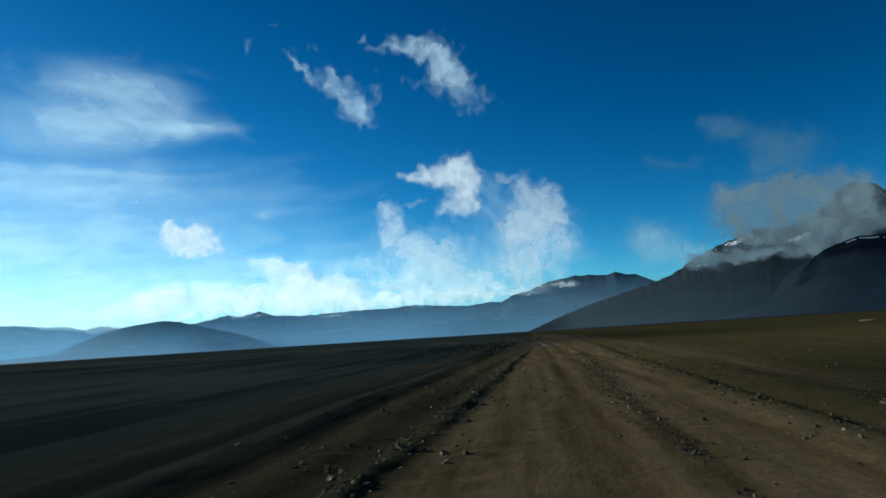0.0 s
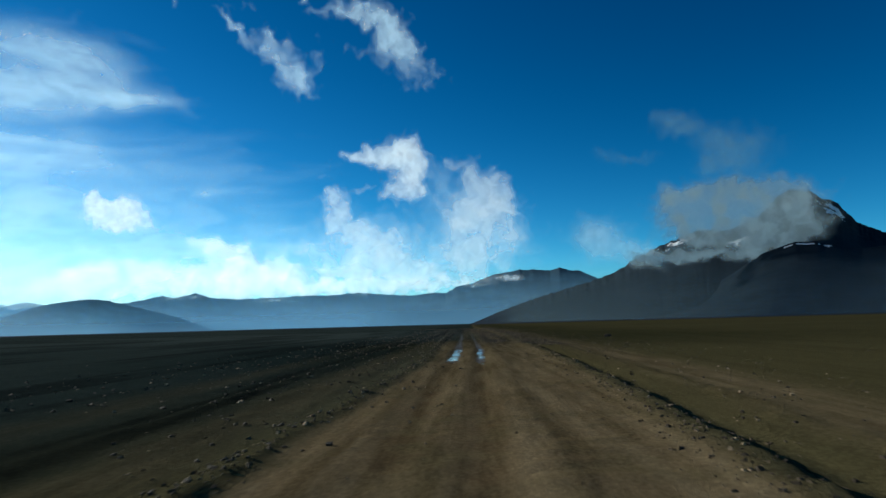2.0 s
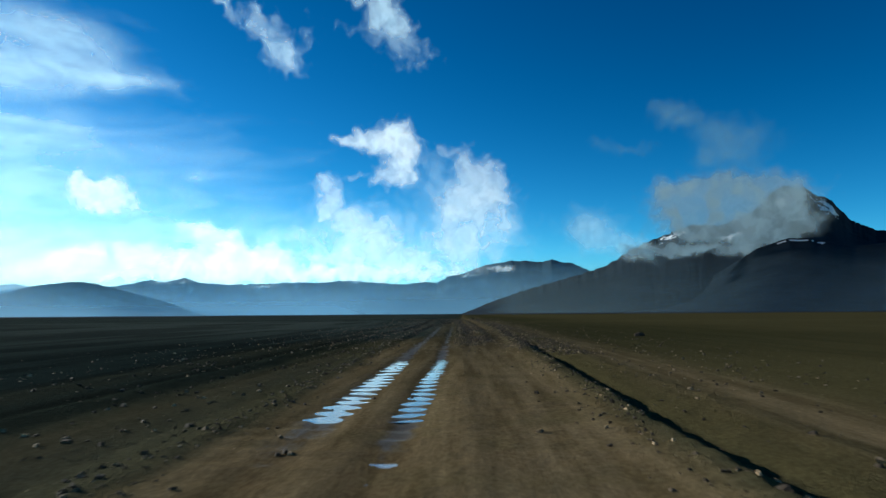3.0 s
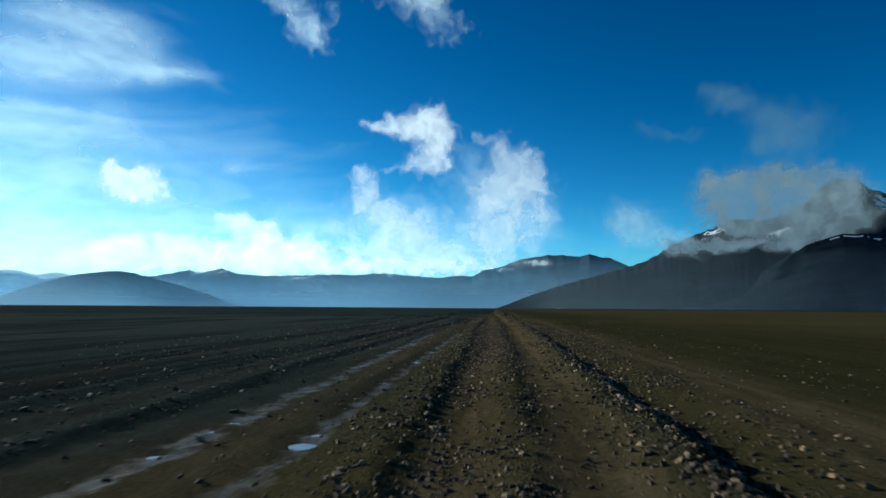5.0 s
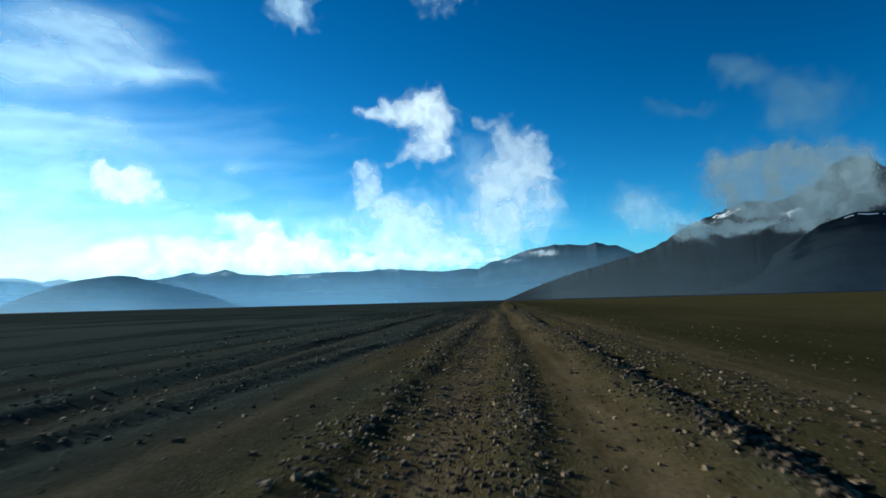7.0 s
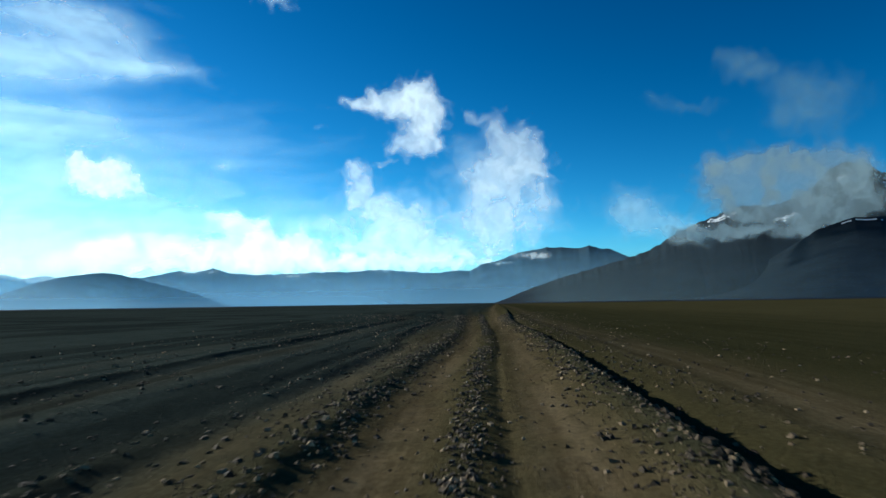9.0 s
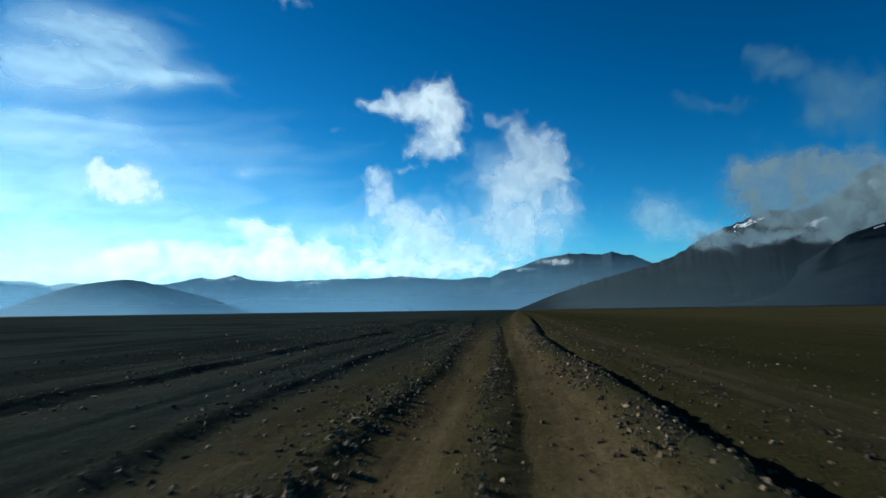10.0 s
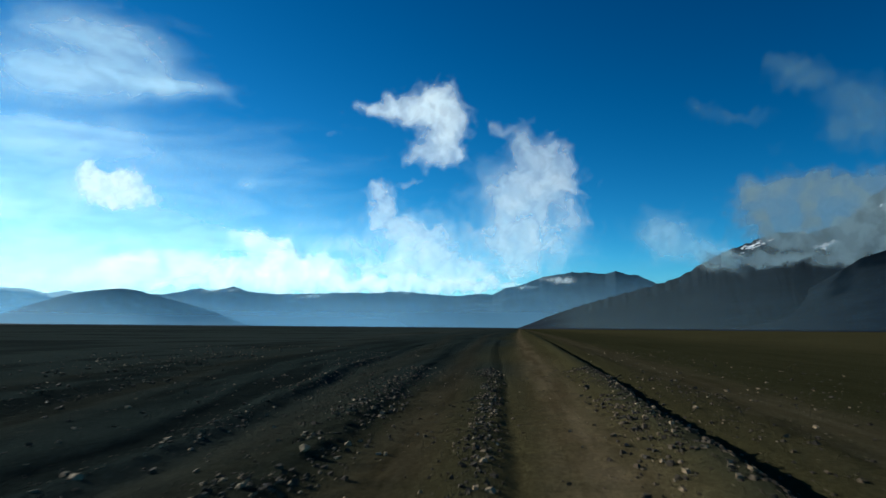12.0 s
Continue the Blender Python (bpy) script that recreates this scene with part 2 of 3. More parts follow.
WET_2 = [(0, 2.0), (78, 2.95), (92, 3.1), (124, 2.7), (135, 2.65), (155, 2.5), (175, 2.3), (420, -6)]


def line(points, y):
    a = np.array(points, float)
    return np.interp(y, a[:, 0], a[:, 1])


def hump(x, centre, width):
    return np.exp(-((x - centre) / width) ** 2)


def ground_height(x, y):
    """The ground's height, and how packed, eastern, wet and darkened the soil is."""
    wob = (fbm(y * 0.35, y * 0 + 3.0, 3, 11) - 0.5) * 0.5
    b, c, s = line(BERM, y) + wob * 0.5, line(CENTRE, y) + wob * 0.35, line(STRIP, y) + wob * 0.5
    l1, l2 = line(LEFT_1, y) + wob * 0.6, line(LEFT_2, y) + wob
    lumps = fbm(x * 2.3 + y * 0.9, y * 1.7 - x * 1.1, 4, 5, 0.65)
    ripple = 0.25 + 1.4 * fbm(y * 0.23 + x * 0.3, x * 0.8, 3, 15)
    rough = 0.15 + 1.7 * lumps
    grown = 0.45 + 0.55 * smooth(62, 105, y)
    near = smooth(420, 330, y) * smooth(-30, -18, x) * smooth(34, 22, x)
    lane = smooth(-1.2, 0.2, x - line(WET_1, y)) * smooth(1.2, 0.2, x - line(WET_2, y)) * smooth(60, 70, y) * smooth(180, 165, y)
    z = (fbm(x * 0.11, y * 0.06, 3, 2) - 0.5) * 0.12 * (1 - lane)
    z = z + (fbm(x * 1.3, y * 0.9, 4, 4) - 0.5) * (0.05 - 0.03 * lane) + (fbm(x * 7.0, y * 5.0, 2, 6) - 0.5) * (0.022 - 0.006 * lane)
    b = b + 0.16 * (fbm(y * 1.6, y * 0 + 8.0, 3, 23) - 0.5)
    late = np.maximum(smooth(185, 205, y), smooth(112, 95, y))
    steep = np.where(x < b, 0.50 + 0.30 * late, 0.22 - 0.08 * late)
    z = z + (0.15 + 0.03 * late) * grown * hump(x, b, steep) * (rough * (1 - late) + (0.75 + 0.5 * lumps) * late) - (0.05 + 0.05 * late) * grown * hump(x, b + 0.48, 0.28)
    z = z + 0.05 * hump(x, b + 1.7, 0.5) * rough
    later = smooth(105, 125, y)
    z = z + later * ((0.065 - 0.025 * smooth(185, 205, y)) * hump(x, c, np.where(x < c, 0.38, 0.30)) * rough - 0.03 * hump(x, c + 0.95, 0.55) - 0.05 * hump(x, c - 0.95, 0.5))
    z = z - 0.030 * smooth(185, 205, y) * hump(x, c + 0.50, 0.12)
    z = z + (0.25 + 0.75 * later) * 0.08 * hump(x, s, np.where(x < s, 0.55, 0.25)) * rough
    z = z + (0.03 + 0.030 * smooth(180, 225, y)) * hump(x, l1, 0.25) * ripple - (0.02 + 0.04 * smooth(90, 130, y)) * hump(x, l1 + 0.6, 0.35) - (0.05 - 0.03 * smooth(42, 55, y) * smooth(115, 95, y)) * hump(x, l1 - 0.7, 0.4)
    z = z + 0.035 * smooth(62, 48, y) * hump(x, l1 + 0.1, np.where(x < l1 + 0.1, 0.3, 0.12)) * rough * ripple
    z = z + (0.05 + 0.03 * smooth(180, 225, y)) * hump(x, l2, 0.30) * ripple - 0.06 * hump(x, l2 + 0.8, 0.4)
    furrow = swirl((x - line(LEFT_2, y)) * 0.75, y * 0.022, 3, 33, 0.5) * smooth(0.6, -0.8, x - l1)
    z = z + 0.045 * furrow * smooth(-16, -9, x)
    w1, w2 = line(WET_1, y) + wob * 0.2, line(WET_2, y) + wob * 0.2
    board = np.sin(y * 2 * math.pi / 0.82 + 1.3 * (fbm(x * 0.7, y * 0.3, 2, 8) - 0.5) * 6) * (0.3 + 1.4 * fbm(x * 1.1, y * 0.45, 2, 14))
    soggy = smooth(72, 78, y) * smooth(172, 155, y)
    deep = 0.55 + 0.75 * (smooth(74, 80, y) * smooth(96, 90, y))
    rut = hump(x, w1, 0.48) + hump(x, w2, 0.36)
    z = z - 0.055 * rut * (0.35 + 0.35 * smooth(35, 55, y) * (1 - soggy) * smooth(110, 95, y) + 0.65 * soggy * deep)
    z = z + board * (0.010 * (1 - (0.6 + 0.3 * smooth(95, 110, y)) * soggy * np.clip(rut, 0, 1)) * smooth(-1.5, -0.5, x - l1) * smooth(1.0, 0.0, x - b) + soggy * rut * (0.017 - 0.005 * smooth(98, 115, y)))
    z = z + (fbm(x * 3.2, y * 1.7 + x, 4, 19, 0.6) - 0.5) * (0.03 + 0.02 * smooth(100, 118, y)) * soggy * rut
    inside = smooth(-0.2, 0.6, x - l1) * smooth(0.1, -0.5, x - b)
    outside = hump(x, b + 2.9, 1.3) * 0.9 + 0.45 * hump(x, l2 + 1.6, 0.9) + 0.35 * hump(x, l2 - 2.2, 0.8)
    stony = np.clip(hump(x, b, 0.5) + later * (0.7 * hump(x, c, 0.3) + 0.8 * hump(x, s, 0.5)) + hump(x, l1, 0.4), 0, 1)
    lanes = hump(x, (c + b) / 2, 0.75) + hump(x, (c + s) / 2, 0.6) + 0.7 * hump(x, (s + l1) / 2, 0.8)
    packed = np.clip(inside * (1 - later) + later * lanes + outside, 0, 1) * (1 - 0.75 * stony) * (1 - 0.65 * later * smooth(3.2, 0.5, x))
    # Ridge crests take darker soil colour, standing in for shade among the stones.
    bare = np.clip(hump(x, b, 0.45) * grown + later * 0.5 * hump(x, c, 0.25), 0, 1)
    east = (1 - 0.35 * bare) * smooth(-8.0 + 7.0 * later, 3.0 + 2.0 * later, x + (fbm(x * 0.08, y * 0.05, 3, 9) - 0.5) * 6)
    wet = np.clip(soggy * rut * (0.85 - 0.15 * smooth(98, 112, y)) + 0.2 * smooth(40, 60, y) * smooth(130, 95, y) * hump(x, line(CENTRE, y) - 0.8, 0.5), 0, 1)
    # Regional soil tone; the hump term paints shade along the berm crest.
    tone_and_shade = smooth(62, 120, y) * (0.78 + 0.40 * hump(x, b + 0.2, 0.45) + 0.18 * smooth(9, 14, x) + 0.4 * smooth(215, 235, y) * smooth(7, 8.5, x)) + 0.35 * smooth(45, 8, y) + 0.75 * smooth(45, 12, y) * smooth(4.5, 7, x) + (0.6 + 0.35 * smooth(40, 58, y)) * smooth(0.5, -3, x) * smooth(130, 85, y)
    tone_and_shade = tone_and_shade - 0.30 * smooth(125, 150, y) * smooth(245, 220, y) * smooth(9, 7.5, x) - 0.25 * smooth(250, 268, y) * smooth(2.5, 4, x) * smooth(7.5, 6, x) + 0.12 * smooth(255, 275, y) * smooth(4, 1, x) - 0.18 * smooth(205, 225, y) * smooth(262, 250, y) * smooth(2, -2, x)
    tone_and_shade = np.clip(tone_and_shade, 0, 1.2) * (1 - 0.45 * smooth(14, 45, x)) * (1 - 0.4 * smooth(-6, -25, x)) * (1 - 0.2 * smooth(185, 210, y) * smooth(3, 5, x))
    return z * near, packed, east, wet, tone_and_shade, furrow


def spread(a, b, step, far, growth=1.16):
    """Even steps from a to b, then growing ones out to far on both sides."""
    core = list(np.arange(a, b + step / 2, step))
    out, d, v = [], step, b
    while v < far:
        d *= growth
        v += d
        out.append(v)
    back, d, v = [], step, a
    while v > -far:
        d *= growth
        v -= d
        back.append(v)
    return np.array(back[::-1] + core + out)


def build_ground():
    xs = spread(-5.0, 9.4, 0.078, 4850, 1.2)
    ys = spread(4.0, 300.0, 0.168, 4850, 1.14)
    x, y = np.meshgrid(xs, ys)
    z, packed, east, wet, tone_and_shade, furrow = ground_height(x, y)
    me = mesh_from("ground", np.stack([x, y, z], -1).reshape(-1, 3), grid_faces(len(ys), len(xs)))
    pressed = (hump(x, line(WET_1, y), 0.28) + hump(x, line(WET_2, y), 0.30)) * (0.3 + 1.1 * fbm(x * 0.6, y * 0.25, 3, 27))
    for name, v in (("pressed", np.clip(pressed, 0, 1)), ("packed", packed), ("east", east), ("wet", wet), ("tone_and_shade", tone_and_shade), ("furrow", furrow)):
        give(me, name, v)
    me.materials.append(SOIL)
    tagged(new("ground", me), "flat brown gravel plain with a rutted dirt track", "ground", kind="structure")


build_ground()


# ---- mountains ----
def mountain(name, label, skyline, distance, foot, mat, spurs=0.06, step=0.12, seed=1, depth=0.25, crag=0.0, fine=None):
    """A mountain whose ridge runs along skyline, (degrees across, degrees up) as seen from the track."""
    a = np.array(skyline, float)
    az = np.arange(a[0, 0], a[-1, 0] + step / 2, step)
    if fine:
        az = np.concatenate([az[az < fine[0]], np.arange(fine[0], fine[1], 0.055), az[az >= fine[1]]])
    el = np.interp(az, a[:, 0], a[:, 1])
    wide = np.linspace(-2.5, 2.5, 41)
    soft = sum(np.interp(az + w, a[:, 0], a[:, 1]) * math.exp(-(w / 1.2) ** 2) for w in wide) / sum(math.exp(-(w / 1.2) ** 2) for w in wide)
    el = el + crag * swirl(az * 1.6, az * 0 + seed, 5, seed, 0.6) * smooth(0.4, 2.5, el)
    u = np.concatenate([np.linspace(0, 0.6, 36), np.linspace(0.605, 1, 85 if fine else 36), 1 + np.linspace(0.06, 1.0, 10)])
    A, U = np.meshgrid(az, u)
    E = soft + (el - soft) * smooth(0.55, 1.0, U)
    ridge = distance * (1 + 0.05 * (fbm(az * 0.12, az * 0 + 5.0, 2, seed + 3) - 0.5))
    R = foot + (ridge - foot) * np.minimum(U, 1) + np.maximum(U - 1, 0) * distance * depth
    top = np.tan(np.radians(np.maximum(E, 0.0))) * ridge + EYE
    rise = np.where(U <= 1, 0.45 * U + 0.55 * U ** 2.2, np.maximum(0, 1 - (U - 1) * 1.2))
    bend = A + 0.8 * swirl(A * 0.3, U * 1.5, 3, seed + 50)
    gully = np.abs(swirl(bend * 0.45, U * 0.9, 4, seed + 7, 0.5))
    cut = np.clip(U * (1 - np.minimum(U, 1)) * 4, 0, 1) ** 0.7
    Z = top * (rise + spurs * (0.35 - gully) * cut) - 2.0 * (U < 0.01)
    Z = Z + crag * 22 * swirl(A * 2.2, U * 20, 5, seed + 12, 0.6) * smooth(0.72, 0.9, U) * smooth(1.03, 0.98, U)
    Z = np.maximum(Z, -2.0)
    X, Y = R * np.sin(np.radians(A)), R * np.cos(np.radians(A)) + 30
    P = np.stack([X, Y, Z], -1)
    me = mesh_from(name, P.reshape(-1, 3), grid_faces(len(u), len(az)))
    me.materials.append(mat)
    return tagged(new(name, me), label, "mountain"), A, U, P


def snow_on(mountain_parts, fields):
    """Streaked old snow lying on a mountain: (degrees across, share of the height, half width, half share, slant) for each field."""
    ob, A, U, P = mountain_parts
    idx = np.arange(A.size).reshape(A.shape)
    quads = np.stack([idx[:-1, :-1], idx[:-1, 1:], idx[1:, 1:], idx[1:, :-1]], -1)
    for k, (a, h, ra, rh, slant) in enumerate(fields):
        near = np.exp(-((A - a) / ra) ** 2 - ((U - h - slant * (A - a)) / rh) ** 2)
        streak = swirl((A - a) * 1.6, (U - slant * (A - a)) * 48, 5, 90 + k, 0.65)
        pick = quads[((near > 0.2) & (near + 0.6 * streak > 0.8))[:-1, :-1] & (U[:-1, :-1] < 0.985)]
        used, f = np.unique(pick, return_inverse=True)
        me = mesh_from("snow_patch", P.reshape(-1, 3)[used] + (-1.5, -3.0, 1.5), f.reshape(-1, 4))
        me.materials.append(SNOW)
        tagged(new("snow_patch", me), "patch of old white snow").parent = ob


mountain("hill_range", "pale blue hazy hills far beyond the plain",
         [(-44, 2.6), (-39.5, 2.7), (-37.6, 2.48), (-36.1, 2.44), (-34.9, 2.15), (-33.8, 2.41), (-32.7, 2.19), (-31, 1.9), (-28, 1.0)], 4750, 4300, HILL_HAZE_PALE, 0.03, seed=2, depth=0.01, crag=0.03)
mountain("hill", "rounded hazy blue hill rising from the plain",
         [(-44, 0), (-37, 0.5), (-35.4, 1.2), (-33.9, 1.75), (-32.2, 2.26), (-30.7, 2.46), (-29.6, 2.6), (-28.4, 2.46), (-26.4, 1.93), (-24.8, 1.51), (-23.1, 1.0), (-21.5, 0.3), (-20.5, 0)], 3380, 2900, HILL_HAZE_BLUE, 0.03, seed=3, crag=0.03)
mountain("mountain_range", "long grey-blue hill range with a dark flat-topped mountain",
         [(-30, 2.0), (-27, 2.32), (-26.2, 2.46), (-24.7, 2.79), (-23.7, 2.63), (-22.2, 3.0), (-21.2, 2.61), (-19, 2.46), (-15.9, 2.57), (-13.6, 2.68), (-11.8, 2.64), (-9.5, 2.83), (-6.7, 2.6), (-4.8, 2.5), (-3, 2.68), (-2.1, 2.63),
          (-1.1, 3.14), (0.3, 3.41), (1.7, 3.99), (3, 4.21), (4.2, 4.38), (5.3, 4.36), (6.7, 4.24), (7.4, 4.46), (8.2, 4.21), (9.1, 4.11), (9.9, 3.73), (10.8, 3.3), (13, 2.4), (18, 1.5)], 4450, 3500, HILL_HAZE_BLUE, 0.022, 0.1, seed=4, depth=0.08, crag=0.05)
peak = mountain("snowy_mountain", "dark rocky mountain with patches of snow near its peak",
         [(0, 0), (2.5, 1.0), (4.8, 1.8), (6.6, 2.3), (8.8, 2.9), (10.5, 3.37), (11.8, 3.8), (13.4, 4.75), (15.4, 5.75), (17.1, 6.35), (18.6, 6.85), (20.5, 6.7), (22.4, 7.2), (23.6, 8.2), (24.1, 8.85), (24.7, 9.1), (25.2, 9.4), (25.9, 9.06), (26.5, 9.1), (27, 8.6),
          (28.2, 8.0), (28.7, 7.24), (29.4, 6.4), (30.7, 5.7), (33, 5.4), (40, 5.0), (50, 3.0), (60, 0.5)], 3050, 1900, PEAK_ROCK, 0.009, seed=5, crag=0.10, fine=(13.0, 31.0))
snow_on(peak, [(17.0, 0.955, 1.4, 0.035, 0.0), (21.5, 0.86, 1.3, 0.035, 0.0), (25.3, 0.90, 1.0, 0.05, -0.02), (27.8, 0.93, 0.9, 0.06, -0.02)])
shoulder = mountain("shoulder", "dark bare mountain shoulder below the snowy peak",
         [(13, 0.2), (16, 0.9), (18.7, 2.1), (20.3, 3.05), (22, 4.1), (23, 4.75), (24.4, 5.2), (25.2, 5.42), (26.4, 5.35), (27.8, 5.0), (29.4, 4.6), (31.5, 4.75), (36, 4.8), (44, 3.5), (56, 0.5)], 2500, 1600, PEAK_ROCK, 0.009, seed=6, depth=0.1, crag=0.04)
snow_on(shoulder, [(26.3, 0.965, 2.2, 0.012, 0.0)])
for patch in shoulder[0].children:
    patch.parent = peak[0]
shoulder[0].parent = peak[0]
del shoulder[0]["category"]


# ---- clouds ----
def cloud(name, label, eye_y, distance, blobs, mat, step=0.07, thick=0.004, seed=1, size=1.5, warp=0.45, tear=0.7, full=1.15, halo=0.22, gain=0.7, fibre=0.0, stretch=1.0, floor=0.0, turn=0.0, closed=True):
    """A cloud sheet bent round the eye, some closed by a faint back, its lobes placed to fit the camera's view:
    (degrees across, degrees up, half width, half height, weight, tilt), torn at its edges.
    """
    b = [(*lobe, 0.0)[:6] for lobe in blobs]
    span = [2.6 * max(lobe[2], lobe[3]) + warp for lobe in b]
    az = np.arange(min(q[0] - r for q, r in zip(b, span)), max(q[0] + r for q, r in zip(b, span)), step)
    low = max(0.2, min(q[1] - 2.6 * max(q[3], q[2] * abs(math.sin(radians(q[5])))) - warp for q in b))
    el = np.arange(low, max(q[1] + 2.6 * max(q[3], q[2] * abs(math.sin(radians(q[5])))) + warp for q in b), step)
    A, E = np.meshgrid(az, el)
    c, k = math.cos(radians(fibre)), math.sin(radians(fibre))
    P, Q = (A * c + E * k) / size / stretch, (E * c - A * k) / size
    wa, we = warp * swirl(P, Q, 5, seed, 0.5), warp * swirl(P + 31.7, Q + 11.3, 5, seed + 9, 0.5) / stretch
    dens, body = np.zeros_like(A), np.zeros_like(A)
    for a, e, ra, re, w, tilt in b:
        ct, st = math.cos(radians(tilt)), math.sin(radians(tilt))
        for da, de, field, fat, share in ((A + wa - a, E + we - e, dens, 1.0, 1.0), (A + wa - a, E + we - e, dens, 1.9, halo), (A - a, E - e, body, 1.4, 1.0)):
            field += share * w * np.exp(-((da * ct + de * st) / ra / fat) ** 2 - ((de * ct - da * st) / re / fat) ** 2)
    dens = 1.3 * (1 - np.exp(-1.15 * gain * dens))
    curl = np.clip(0.5 + 0.55 * swirl(P * 1.7 + wa, Q * 1.7 + we, 5, seed + 20, 0.42), 0, 1)
    dens = dens - tear * curl * (1.12 - 0.75 * np.minimum(dens, 1.0))
    billow = swirl(P * 0.8 + 7.1, Q * 0.8 + 0.6 * we, 4, seed + 40, 0.5)
    dens = smooth(0.0, full, dens) * (0.78 + 0.22 * smooth(-0.35, 0.3, billow)) * (0.85 + 0.15 * smooth(0.25, 0.7, 1 - curl))
    dens = dens * smooth(-46.0, -43.0, A) * (smooth(floor, floor + 1.0, E) if floor else 1.0)
    dens[0], dens[-1], dens[:, 0], dens[:, -1] = 0, 0, 0, 0
    keep = dens > 0.004
    grid = np.arange(A.size).reshape(A.shape)
    cell = keep[:-1, :-1] | keep[:-1, 1:] | keep[1:, 1:] | keep[1:, :-1]
    quads = np.stack([grid[:-1, :-1], grid[:-1, 1:], grid[1:, 1:], grid[1:, :-1]], -1)[cell]
    used, quads = np.unique(quads, return_inverse=True)
    quads = quads.reshape(-1, 4)
    ar, er, dn = np.radians(A.ravel()[used]), np.radians(E.ravel()[used]), dens.ravel()[used]
    way = np.stack([np.sin(ar) * np.cos(er), np.cos(ar) * np.cos(er), np.sin(er)], -1)
    reach = distance * (1 + turn * (ar - ar.mean()))
    bulge = distance * thick * np.clip(body.ravel()[used], 0, 1.2)
    eye = np.array([4.0, eye_y, EYE])
    front = eye + way * (reach - bulge)[:, None]
    back = eye + way * (reach + bulge + 1.0)[:, None]
    if closed:
        me = mesh_from(name, np.concatenate([front, back]), np.concatenate([quads, quads[:, ::-1] + len(used)]))
        give(me, "thickness", np.concatenate([dn, dn * 0.1]))
    else:
        me = mesh_from(name, front, quads)
        give(me, "thickness", dn)
    me.materials.append(mat)
    return tagged(new(name, me), label, "cloud", group="clouds in the sky")


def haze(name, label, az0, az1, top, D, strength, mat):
    """An upright see-through sheet, densest at the ground, painting the air's haze before the far hills."""
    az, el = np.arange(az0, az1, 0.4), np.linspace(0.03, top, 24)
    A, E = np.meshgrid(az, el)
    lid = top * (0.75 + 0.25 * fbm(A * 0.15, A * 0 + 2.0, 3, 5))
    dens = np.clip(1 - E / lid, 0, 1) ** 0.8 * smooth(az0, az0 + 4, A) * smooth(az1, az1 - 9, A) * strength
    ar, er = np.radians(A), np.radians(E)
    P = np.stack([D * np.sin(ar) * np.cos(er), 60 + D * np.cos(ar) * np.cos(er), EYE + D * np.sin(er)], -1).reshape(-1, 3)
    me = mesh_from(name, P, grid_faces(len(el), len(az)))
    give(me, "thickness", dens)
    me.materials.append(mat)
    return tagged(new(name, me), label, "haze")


cloud("cloud", "bright white wispy cloud with a hooked tail", 134, 925,
      [(-11.1, 15.5, 1.21, 0.37, 0.7), (-9.4, 15.4, 1.45, 0.66, 0.8), (-7.7, 15.3, 1.35, 0.84, 0.9), (-6, 16.1, 1.36, 1.22, 1.1), (-5.2, 14.5, 1.35, 1.5, 1.1), (-5.7, 12.9, 1.35, 1.18, 0.9), (-7.4, 12.2, 0.96, 0.75, 0.7), (-8.4, 16.1, 1.21, 0.56, 0.4), (-4.5, 12.2, 0.96, 0.66, 0.5), (-13.2, 14.2, 0.87, 0.65, 0.18)], CLOUD_FULL, seed=33, size=1.5, warp=0.4, tear=0.62, halo=0.1, gain=0.9)
cloud("cloud", "tall ragged white cloud column above the range", 134, 1100,
      [(-2.1, 14.8, 0.58, 0.37, 0.5), (-0.6, 14.5, 1.07, 0.47, 0.5), (1, 13.2, 1.25, 1.03, 0.9), (2.7, 11.6, 1.44, 1.31, 1), (0.5, 11.4, 1.73, 1.41, 0.8), (-1.2, 10, 1.44, 1.13, 0.5), (1.7, 9.5, 1.92, 1.23, 0.7), (-0.2, 8.8, 1.73, 1.13, 0.6), (3.4, 10.4, 0.86, 0.85, 0.7), (4.3, 8, 1.32, 1.31, 0.35), (5.4, 6.8, 1.18, 0.75, 0.25), (-1.7, 6.7, 1.82, 1.33, 0.8), (-0, 5.5, 1.72, 1.23, 0.7), (1.4, 6.7, 1.43, 1.42, 0.4), (3.1, 5.5, 1.04, 0.85, 0.35), (0.2, 4.1, 1.91, 0.67, 0.5)], CLOUD_SOFT, seed=41, size=1.8, warp=0.5, tear=0.7, halo=0.2, gain=0.9, floor=3.0, closed=False)
